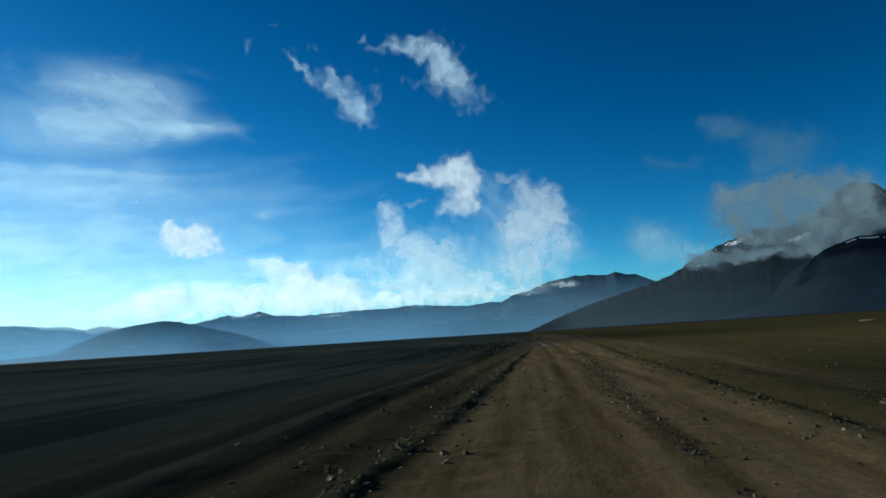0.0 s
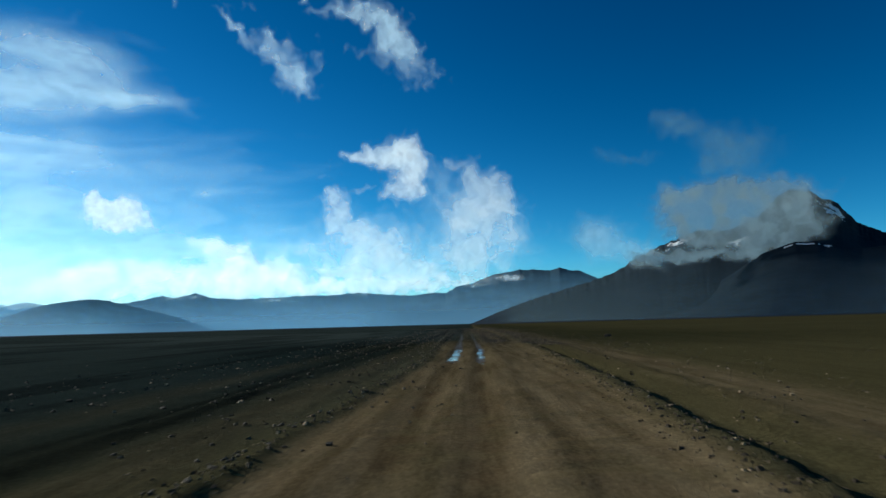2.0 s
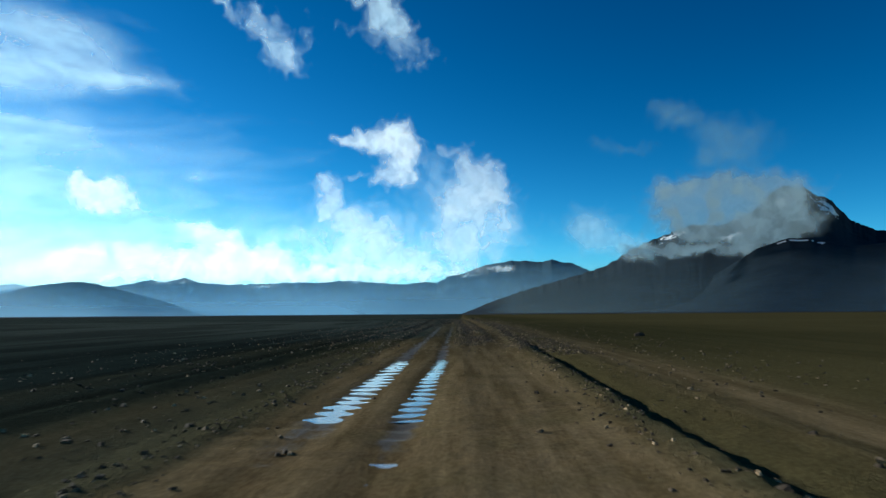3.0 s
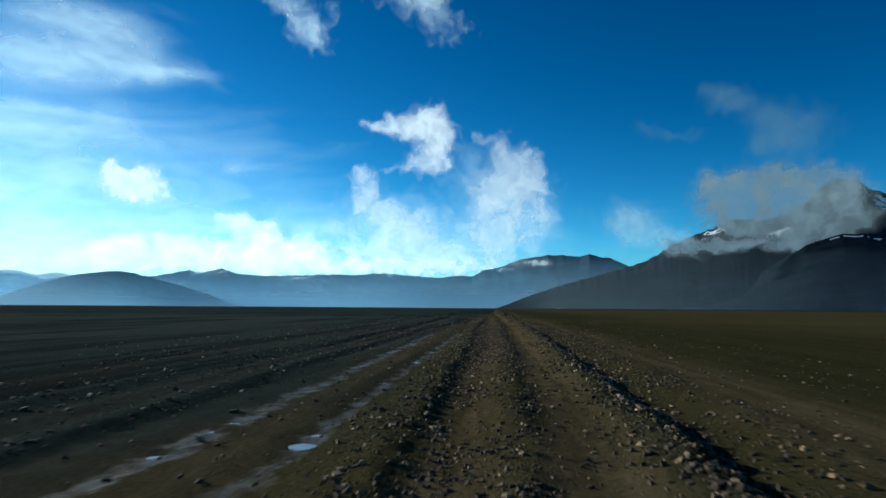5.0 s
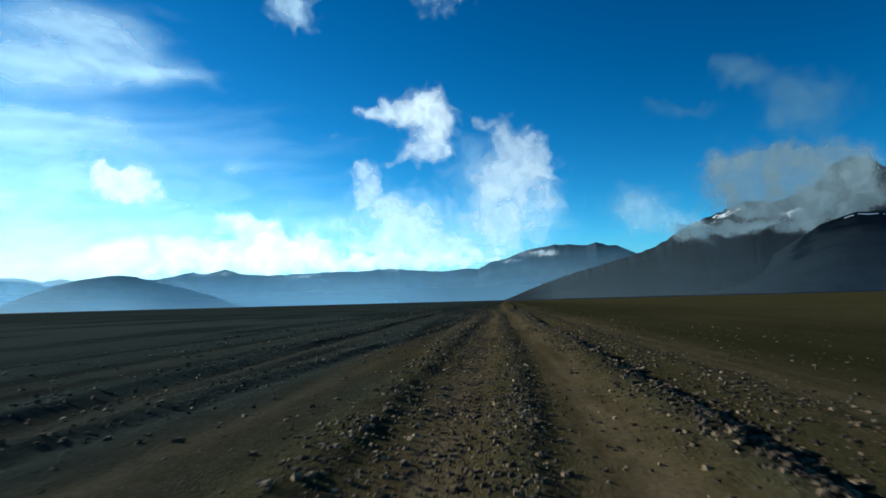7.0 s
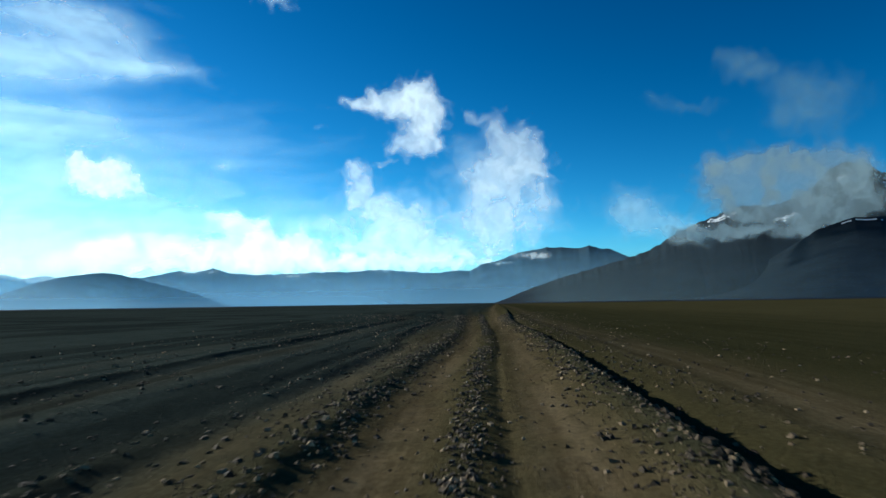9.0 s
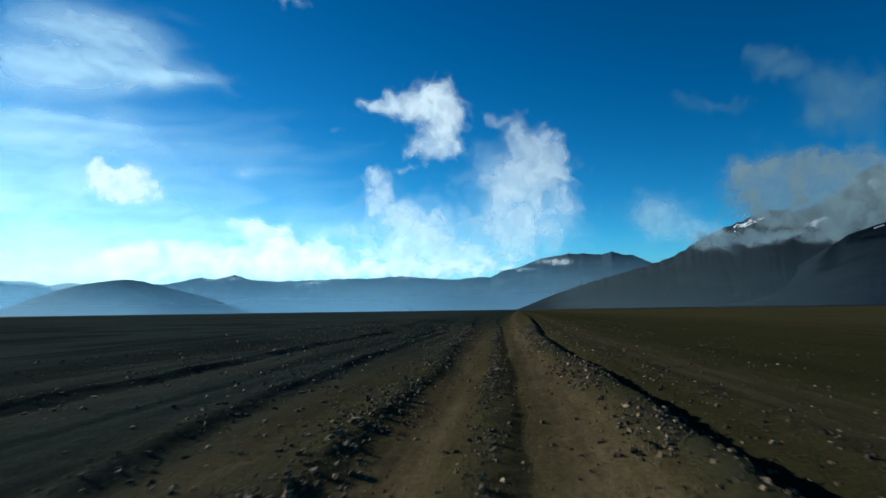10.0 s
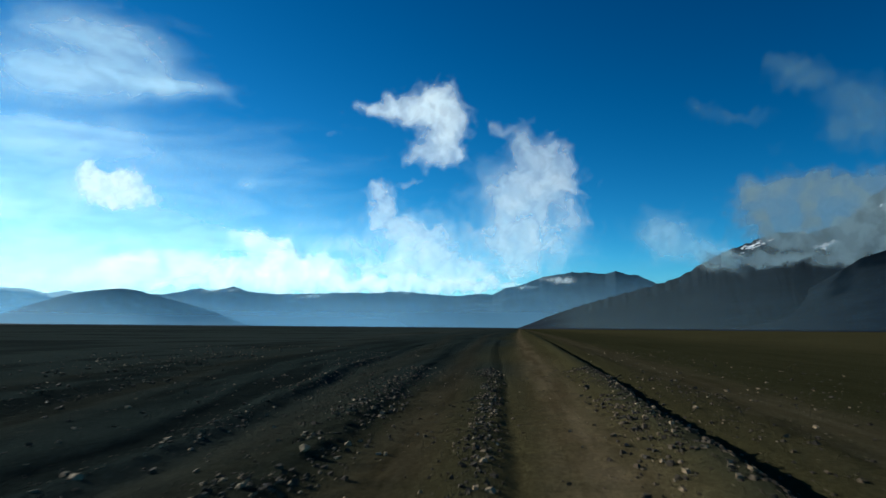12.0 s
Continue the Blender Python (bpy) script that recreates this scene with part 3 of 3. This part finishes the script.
cloud("cloud", "thin torn white cloud wisps", 134, 4720,
      [(-11.7, 11, 0.87, 0.56, 0.7), (-11, 9.3, 0.96, 1.23, 0.8), (-9.8, 7.9, 1.53, 1.05, 0.8), (-12.2, 10, 0.57, 0.47, 0.4), (-9.3, 11.5, 0.96, 0.48, 0.35), (-8.4, 7, 1.34, 1.05, 0.6), (-6.5, 7.5, 1.25, 0.95, 0.5), (-7.4, 5.6, 2.15, 1.14, 0.9), (-5, 4.8, 2.15, 0.95, 0.8), (-9.8, 4.8, 1.91, 0.86, 0.8), (-12.2, 4.8, 1.9, 0.67, 0.7), (-14.1, 6.7, 1.04, 0.75, 0.45), (-14.1, 8.8, 1.14, 1.04, 0.25), (-21.9, 11.1, 0.65, 0.41, 0.3), (-4.5, 7.9, 0.87, 0.57, 0.4), (-3.1, 4.1, 1.43, 0.67, 0.7)], CLOUD_SOFT, thick=0.002, seed=51, size=1.6, warp=0.5, tear=0.7, halo=0.2, gain=1.05, closed=False)
cloud("cloud", "small bright white puffy cloud", 134, 1500,
      [(-31.6, 10.8, 0.44, 0.51, 0.6), (-31.3, 10, 0.78, 0.6, 0.9), (-30.1, 9.4, 1.4, 0.86, 1.3), (-29, 10.1, 0.88, 0.69, 1), (-28.7, 9.1, 1.06, 0.7, 0.8), (-30.5, 8.5, 1.04, 0.43, 0.5), (-27.2, 8.7, 0.63, 0.7, 0.25)], CLOUD_FULL, step=0.06, thick=0.002, seed=71, size=1.0, warp=0.25, tear=0.5, full=1.0, halo=0.12, gain=1.0)
cloud("cloud_bank", "low bank of bright white clouds behind the hills", 134, 4780,
      [(-30.7, 4.2, 1.56, 0.86, 1), (-29.7, 4.7, 0.79, 0.52, 0.7), (-32.4, 3.5, 2.12, 0.77, 0.6), (-35, 3, 3.32, 0.58, 0.5), (-27.3, 3.4, 1.77, 0.62, 0.7), (-25.6, 4.6, 1.8, 0.99, 0.7), (-23.1, 4, 1.82, 0.82, 0.7), (-20.9, 3.8, 2.3, 0.92, 0.9), (-17.7, 4.3, 2.1, 1.11, 1.2), (-16.6, 4.8, 1.12, 0.75, 1), (-19.5, 4.5, 1.11, 0.74, 0.8), (-21.4, 6.8, 1.38, 0.46, 0.8), (-20, 6.2, 1.11, 0.46, 0.8), (-22.5, 7.2, 0.55, 0.36, 0.4), (-26.9, 5.4, 1.34, 0.45, 0.35), (-15, 3.6, 1.89, 0.66, 0.8), (-11.2, 3.5, 2.85, 0.67, 0.8), (-6.5, 3.5, 2.86, 0.67, 0.8), (-1.7, 3.4, 2.38, 0.48, 0.6)], CLOUD_FAR, step=0.09, thick=0.002, seed=81, size=1.7, warp=0.5, tear=0.6, halo=0.35, gain=0.9, closed=False)
cloud("cloud", "faint grey-white cloud beside the snowy mountain", 134, 2200,
      [(11.1, 6.9, 1.66, 1.37, 0.8), (10, 7.4, 1.02, 0.92, 0.4), (12.8, 6.2, 1.37, 0.82, 0.4), (14.5, 5.4, 1.17, 0.72, 0.5), (15.5, 4.7, 1.34, 0.63, 0.5)], CLOUD_VEIL, step=0.09, seed=91, size=1.8, warp=0.5, tear=0.3, halo=0.3, gain=1.0, closed=False)
cloud("cloud", "soft grey cloud high over the snowy mountain", 134, 1050,
      [(17.4, 17.6, 0.72, 0.51, 0.6), (18.4, 16.9, 1.16, 0.6, 0.8), (19.8, 16.1, 1.15, 0.6, 0.7), (21.9, 15, 1.3, 1.09, 0.6), (23.4, 14, 1.45, 1.24, 0.6), (22.2, 12.9, 1.29, 1, 0.6), (23.7, 12.3, 1.27, 1.08, 0.5), (24.2, 11, 0.93, 0.49, 0.3), (20.9, 12.8, 0.69, 0.68, 0.3), (12.6, 14.9, 0.83, 0.45, 0.4), (14.1, 14.1, 1.19, 0.45, 0.5), (16.3, 14.1, 1.18, 0.44, 0.45), (17.4, 11.7, 1.16, 0.44, 0.2), (25.3, 14.3, 1.26, 0.81, 0.3), (27.7, 13.6, 1.63, 0.95, 0.15)], CLOUD_THIN, step=0.09, seed=101, size=1.8, warp=0.6, tear=0.35, halo=0.25, gain=0.9, turn=0.8, closed=False)
cloud("cloud", "grey cloud cap hugging the snowy mountain", 134, 2420,
      [(19.4, 9.1, 1.49, 0.86, 0.9), (21.3, 9.4, 2.15, 0.85, 1.3), (23.6, 9.3, 2.11, 0.75, 1.3), (25, 8.7, 1.08, 0.74, 1.7), (20.3, 7.0, 1.8, 0.7, 1.0), (22.8, 6.8, 1.8, 0.7, 1.0), (20.1, 8, 1.74, 0.86, 1.1), (22.4, 7.8, 2.13, 0.93, 1.2), (24.6, 7.5, 1.5, 0.91, 1.7), (25.7, 6.8, 1.24, 0.65, 0.6), (19.3, 6.8, 1.14, 0.61, 0.45), (17.8, 9.7, 1.15, 0.7, 0.25), (17, 10.2, 0.89, 0.53, 0.2), (19.6, 5.1, 2.6, 0.3, 0.35), (16.8, 5, 1.8, 0.3, 0.3), (15.1, 5.2, 1.17, 0.45, 0.45), (22.7, 4.8, 1.3, 0.3, 0.3), (23.4, 5.7, 0.76, 0.42, 0.4), (24.7, 5.8, 1.25, 0.49, 0.5), (26.7, 6.7, 1.22, 0.57, 0.4)], MIST, thick=0.001, seed=111, size=1.5, warp=0.4, tear=0.3, full=0.95, gain=1.9, turn=0.8, closed=False)
cloud("cirrus_cloud", "broad soft veil of white cirrus cloud", 134, 4600,
      [(-37, 17.4, 5.83, 1.98, 0.9), (-31.9, 20.3, 2.64, 1.65, 0.6), (-32.6, 18.1, 4.35, 1.08, 0.8), (-29, 18, 1.8, 0.51, 0.9), (-26.5, 18.2, 2.28, 0.44, 0.7), (-35, 20.9, 4.27, 1.6, 0.7), (-28.6, 19.9, 1.35, 1.01, 0.3)], CLOUD_VEIL, step=0.15, seed=121, size=2.2, warp=0.8, tear=0.35, full=1.4, halo=0.3, gain=0.75, fibre=-10, stretch=2.6, closed=False)
cloud("cirrus_cloud", "wide thin sheet of pale cirrus down to the horizon", 134, 4700,
      [(-41.8, 6.3, 10.03, 4.61, 0.8), (-38.7, 8.5, 4.83, 0.56, 0.5), (-33.6, 14.1, 6.43, 0.33, 0.35), (-36.1, 13, 5.01, 0.41, 0.35), (-36.5, 6, 5.74, 0.57, 0.6), (-24, 6.4, 9.99, 2.25, 0.35), (-35, 4.3, 9.14, 1.66, 0.7), (-21.9, 11.1, 0.65, 0.46, 0.3), (-27, 11.5, 11, 4.0, 0.32), (-40, 12, 8, 4, 0.35)], CLOUD_VEIL, step=0.2, seed=125, size=2.2, warp=0.8, tear=0.25, full=1.3, halo=0.3, gain=1.0, fibre=2, stretch=3.5, closed=False)
cloud("cloud", "thin white vapour spread between the larger clouds", 134, 4650,
      [(-9.3, 6.8, 4.5, 2.6, 0.5), (0.2, 8.0, 3.3, 3.6, 0.45), (3.6, 6.9, 2.4, 2.0, 0.3), (-15.9, 5.7, 4.5, 1.8, 0.4), (-4.5, 4.8, 5.0, 1.7, 0.5), (-2.5, 12.0, 2.2, 2.0, 0.25)], CLOUD_WISP, step=0.12, seed=181, size=2.2, warp=0.7, tear=0.3, halo=0.2, gain=1.0, floor=2.4, closed=False)
# Added sheets whose fading colour stands in for haze in the air.
haze("haze_sheet", "see-through sheet painting blue haze before the distant hills", -46, 30, 4.6, 3460, 1.05, HAZE)
haze("haze_sheet", "see-through sheet painting faint blue haze over the edge of the plain", -46, -2, 3.6, 2850, 1.0, HAZE)
haze("haze_sheet", "see-through sheet painting grey-blue haze over the foot of the snowy mountain", 1, 60, 5.5, 1580, 0.6, GREY_HAZE)
cloud("cloud", "torn streak of white cloud high overhead", 0, 760,
      [(-22.8, 23.9, 0.48, 0.7, 0.5), (-22.3, 24.6, 0.58, 0.3, 0.3), (-20.4, 25.7, 0.69, 0.18, 0.5), (-19.3, 23.3, 0.69, 0.27, 0.6, -30), (-18.4, 22.6, 0.78, 0.36, 0.8, -45), (-17.6, 24.1, 1.18, 0.4, 0.4), (-17.3, 21.5, 0.88, 0.36, 0.45, -45), (-16, 22.2, 0.78, 0.73, 0.7), (-15.6, 21, 0.78, 0.64, 0.9, -45), (-14.7, 20.1, 1.17, 0.92, 0.8, -50), (-13.5, 19.4, 0.98, 1.02, 0.8, -50), (-13.4, 18.4, 0.78, 0.65, 0.6), (-12, 20.5, 0.69, 1.02, 0.3), (-12.1, 17.8, 0.69, 0.66, 0.2), (-14.1, 21.5, 0.5, 0.46, 0.3)], CLOUD_WISP, seed=141, size=1.3, warp=0.4, tear=0.6, full=1.25, gain=0.75)
cloud("cloud", "arched wisp of white cloud high overhead", 0, 720,
      [(-13, 24.8, 0.34, 0.54, 0.6, -60), (-12, 24, 0.99, 0.31, 0.4), (-10, 24, 1.19, 0.36, 0.7), (-10.2, 24.8, 0.7, 0.46, 0.6), (-8.5, 24.4, 1.3, 0.46, 0.7), (-7.8, 23.6, 1.5, 0.46, 0.9), (-6.3, 23.2, 1.19, 0.91, 1, -50), (-5.7, 22.1, 1.29, 0.92, 1, -50), (-5, 21.1, 1.19, 0.84, 0.9, -50), (-6.5, 21.4, 1.19, 0.92, 0.5), (-3.6, 19.7, 1.48, 1.11, 0.35), (-2.1, 19.8, 1.18, 0.93, 0.2), (-9.9, 21.6, 1.99, 0.37, 0.3, -15), (-10.5, 20.5, 1.98, 0.55, 0.2), (-4.2, 18.6, 1.48, 0.66, 0.15)], CLOUD_WISP, seed=151, size=1.3, warp=0.4, tear=0.6, full=1.25, gain=0.75)
cloud("mist_patch", "small white mist patch on the mountain top", 123, 4000,
      [(3.6, 3.85, 0.9, 0.25, 1.0), (2.4, 3.9, 1.0, 0.2, 0.5)], CLOUD_FULL, step=0.05, seed=161, thick=0.003, size=0.6, warp=0.12, tear=0.5)
for az, el, wide in ((-9.2, 2.72, 1.1), (-16.6, 2.45, 1.4), (-24.4, 2.72, 0.8), (-22.6, 2.8, 0.6), (0.6, 3.3, 0.8)):
    cloud("mist_patch", "thin white mist lying along the hill crest", 123, 4000,
          [(az, el, wide, 0.10, 0.8), (az - 0.4 * wide, el - 0.12, 0.8 * wide, 0.10, 0.5)], CLOUD_WISP, step=0.05, seed=171, thick=0.002, size=0.6, warp=0.12, tear=0.4, closed=False)


# ---- water ----
def puddle(points, z, label, mat):
    """A level sheet of water along (across, ahead, half width) stations; the ripples of the track cut its outline."""
    bm = bmesh.new()
    pairs = [(bm.verts.new((x - w, y, z)), bm.verts.new((x + w, y, z))) for x, y, w in points]
    for (a, b), (c, d) in zip(pairs, pairs[1:]):
        bm.faces.new((a, b, d, c))
    me = bpy.data.meshes.new("puddle")
    bm.to_mesh(me)
    bm.free()
    me.materials.append(mat)
    return tagged(new("puddle", me), label, "puddle", group="puddles on the track")


def rut_water(track, y0, y1, z, half, label, mat=WATER):
    ys = np.arange(y0, y1, 0.5)
    return puddle([(float(line(track, y)), float(y), half) for y in ys], z, label, mat)


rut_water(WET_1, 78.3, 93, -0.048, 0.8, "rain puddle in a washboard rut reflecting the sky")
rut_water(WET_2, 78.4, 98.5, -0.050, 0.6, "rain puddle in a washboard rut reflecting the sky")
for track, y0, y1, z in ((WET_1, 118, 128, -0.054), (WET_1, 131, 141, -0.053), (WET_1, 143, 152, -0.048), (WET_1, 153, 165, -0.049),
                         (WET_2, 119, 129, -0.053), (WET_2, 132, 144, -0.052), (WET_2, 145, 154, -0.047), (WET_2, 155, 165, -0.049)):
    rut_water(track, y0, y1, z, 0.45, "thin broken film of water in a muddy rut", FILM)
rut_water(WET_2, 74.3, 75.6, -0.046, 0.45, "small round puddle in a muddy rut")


# ---- stones ----
def stone_shape(seed, detail):
    rng = random.Random(seed)
    bm = bmesh.new()
    bmesh.ops.create_icosphere(bm, subdivisions=detail, radius=1.0)
    cuts = [(Vector((rng.gauss(0, 1), rng.gauss(0, 1), rng.gauss(0, 1))).normalized(), rng.uniform(0.35, 0.75)) for _ in range(8)]
    for v in bm.verts:
        for n, d in cuts:
            over = v.co.dot(n) - d
            if over > 0:
                v.co -= n * over
        v.co *= rng.uniform(0.93, 1.07)
    v = np.array([v.co[:] for v in bm.verts])
    f = np.array([[v.index for v in f.verts] for f in bm.faces])
    bm.free()
    return v, f


def chip_shape(seed):
    """A small broken stone: a block with its corners knocked about."""
    rng = random.Random(seed)
    v = []
    for z in (-1, 1):
        for x, y in ((-1, -1), (1, -1), (1, 1), (-1, 1)):
            k = rng.uniform(0.45, 0.95) if z > 0 else rng.uniform(0.75, 1.1)
            v.append((x * k + rng.uniform(-0.3, 0.3), y * k + rng.uniform(-0.3, 0.3), z * rng.uniform(0.5, 1.15)))
    f = [(3, 2, 1, 0), (4, 5, 6, 7), (0, 1, 5, 4), (1, 2, 6, 5), (2, 3, 7, 6), (3, 0, 4, 7)]
    return np.array(v) * 0.85, np.array(f)


def rubble(name, label, places, seed):
    """Many stones, too many to count, as one loose spread."""
    rng = np.random.default_rng(seed)
    vs, fs, base = [], [], 0
    which = rng.integers(0, 12, len(places))
    for k in range(12):
        v, f = chip_shape(seed * 20 + k)
        p = places[which == k]
        n, t, r = len(p), rng.uniform(0, 6.283, len(p))[:, None], p[:, 3:4]
        w = v[None] * (r * rng.uniform((0.7, 0.8, 0.5), (1.4, 1.2, 1.0), (n, 3)))[:, None, :]
        lean = rng.normal(0, 0.35, (n, 1))
        w = np.stack([w[..., 0] * np.cos(lean) - w[..., 2] * np.sin(lean), w[..., 1], w[..., 0] * np.sin(lean) + w[..., 2] * np.cos(lean)], -1)
        w = np.stack([w[..., 0] * np.cos(t) - w[..., 1] * np.sin(t), w[..., 0] * np.sin(t) + w[..., 1] * np.cos(t), w[..., 2]], -1)
        w = w + (p[:, None, :3] + np.stack([0 * r, 0 * r, r * 0.25], -1))
        vs.append(w.reshape(-1, 3))
        fs.append((f[None] + base + (np.arange(n) * len(v))[:, None, None]).reshape(-1, 4))
        base += n * len(v)
    me = mesh_from(name, np.concatenate(vs), np.concatenate(fs), False)
    me.materials.append(STONE)
    return tagged(new(name, me), label, "stones", kind="stuff")


def scatter(count, y0, y1, track, width, small, large, seed, shift=0.0):
    rng = np.random.default_rng(seed)
    y = rng.uniform(y0, y1, count)
    x = line(track, y) + shift + rng.normal(0, width, count)
    clump = fbm(x * 0.8, y * 0.5, 2, seed + 77)
    ok = clump > rng.uniform(0.2, 0.65, count)
    x, y = x[ok], y[ok]
    z = ground_height(x, y)[0]
    r = small + (large - small) * rng.power(0.42, len(x)) ** 1.5
    return np.stack([x, y, z, r], -1)


rubble("rubble", "loose broken stones along the berm", np.concatenate([
    scatter(30000, 98, 200, BERM, 0.28, 0.012, 0.056, 1, 0.25), scatter(3000, 98, 200, BERM, 0.35, 0.012, 0.052, 16, -0.6), scatter(6500, 195, 300, BERM, 0.36, 0.012, 0.055, 31, -0.55), scatter(10000, 195, 300, BERM, 0.18, 0.012, 0.052, 32, 0.15),
    scatter(1500, 4, 70, BERM, 0.40, 0.010, 0.042, 2, -0.2), scatter(1600, 50, 105, BERM, 0.35, 0.010, 0.042, 22, -0.3), scatter(17000, 95, 200, BERM, 0.8, 0.011, 0.048, 3, 1.3), scatter(3500, 200, 300, BERM, 0.9, 0.012, 0.055, 33, 1.3)]), 1)
rubble("rubble", "gravel heaped between the wheel ruts", np.concatenate([
    scatter(10000, 108, 200, CENTRE, 0.28, 0.010, 0.044, 5), scatter(9000, 200, 300, CENTRE, 0.17, 0.010, 0.048, 35), scatter(18000, 112, 300, STRIP, 0.38, 0.011, 0.050, 6), scatter(4000, 5, 50, STRIP, 0.28, 0.008, 0.032, 7), scatter(3000, 5, 100, LEFT_1, 0.22, 0.010, 0.042, 14),
    scatter(18000, 104, 190, CENTRE, 0.55, 0.010, 0.040, 8, -1.0), scatter(8000, 95, 300, CENTRE, 1.5, 0.010, 0.034, 17, -0.4), scatter(5000, 100, 300, STRIP, 0.9, 0.012, 0.045, 18, -0.7)]), 2)
rubble("rubble", "scattered stones on the gravel plain", np.concatenate([
    scatter(8000, 5, 320, LEFT_1, 1.4, 0.010, 0.055, 9, -0.6), scatter(4500, 100, 310, LEFT_1, 0.35, 0.011, 0.048, 19, 0.1), scatter(5000, 100, 310, LEFT_2, 0.7, 0.011, 0.050, 20, 0.1), scatter(9000, 60, 330, LEFT_2, 3.2, 0.014, 0.070, 10, -3.0), scatter(6500, 80, 330, BERM, 2.6, 0.012, 0.050, 11, 5.0),
    scatter(3000, 5, 120, BERM, 3.0, 0.012, 0.050, 12, 3.0)]), 3)


def stones(count, y0, y1, track, width, small, large, seed, group, label, shift=0.0):
    """Larger stones, each a thing of its own."""
    rng = random.Random(seed)
    shapes = []
    for k in range(6):
        v, f = stone_shape(seed * 100 + k, 2)
        me = mesh_from("stone", v, f, False)
        me.materials.append(STONE)
        shapes.append(me)
    for _ in range(count):
        y = rng.uniform(y0, y1)
        x = float(line(track, y)) + shift + rng.gauss(0, width)
        z = float(ground_height(np.array([x]), np.array([y]))[0][0])
        r = small + (large - small) * rng.random() ** 2.2
        ob = new("stone", rng.choice(shapes))
        ob.matrix_world = pose(x, y, z + r * 0.22, rng.uniform(-20, 20), rng.uniform(-20, 20), rng.uniform(0, 360)) @ Matrix.Diagonal((r * rng.uniform(0.9, 1.3), r, r * rng.uniform(0.6, 0.85), 1))
        tagged(ob, label, "stone", group)


stones(120, 100, 300, BERM, 0.35, 0.035, 0.085, 21, "stones on the berm", "angular brown stone on the berm beside the track")
stones(55, 112, 298, CENTRE, 0.22, 0.035, 0.075, 25, "stones between the ruts", "brown stone on the gravel ridge between wheel ruts")
stones(55, 112, 298, STRIP, 0.36, 0.040, 0.085, 26, "stones on the gravel strip", "dark angular stone on the strip of loose gravel")
stones(25, 30, 290, LEFT_1, 1.0, 0.045, 0.09, 22, "stones by the left ruts", "dark brown stone lying beside a rut")
stones(25, 60, 300, BERM, 3.0, 0.05, 0.11, 23, "stones on the plain", "weathered stone on the ochre gravel plain", 6.0)
stones(20, 8, 100, BERM, 0.15, 0.05, 0.09, 24, "stones on the track edge", "dark stone on the edge of the track")


def mound(x, y, long, high, seed):
    """A low dark clump of rock and earth out on the plain."""
    v, f = stone_shape(seed, 3)
    me = mesh_from("boulder", v * (long, long * 0.5, high), f)
    me.materials.append(STONE)
    ob = new("boulder", me)
    ob.matrix_world = pose(x, y, high * 0.3, 0, 0, seed * 37 % 60 - 30)
    return tagged(ob, "low dark boulder on the open gravel plain", "boulder", "boulders on the plain")


for x, y, long, high, seed in ((16.6, 117, 0.45, 0.22, 301), (54.5, 118, 1.3, 0.30, 302), (59.0, 130, 1.2, 0.28, 303)):
    mound(x, y, long, high, seed)
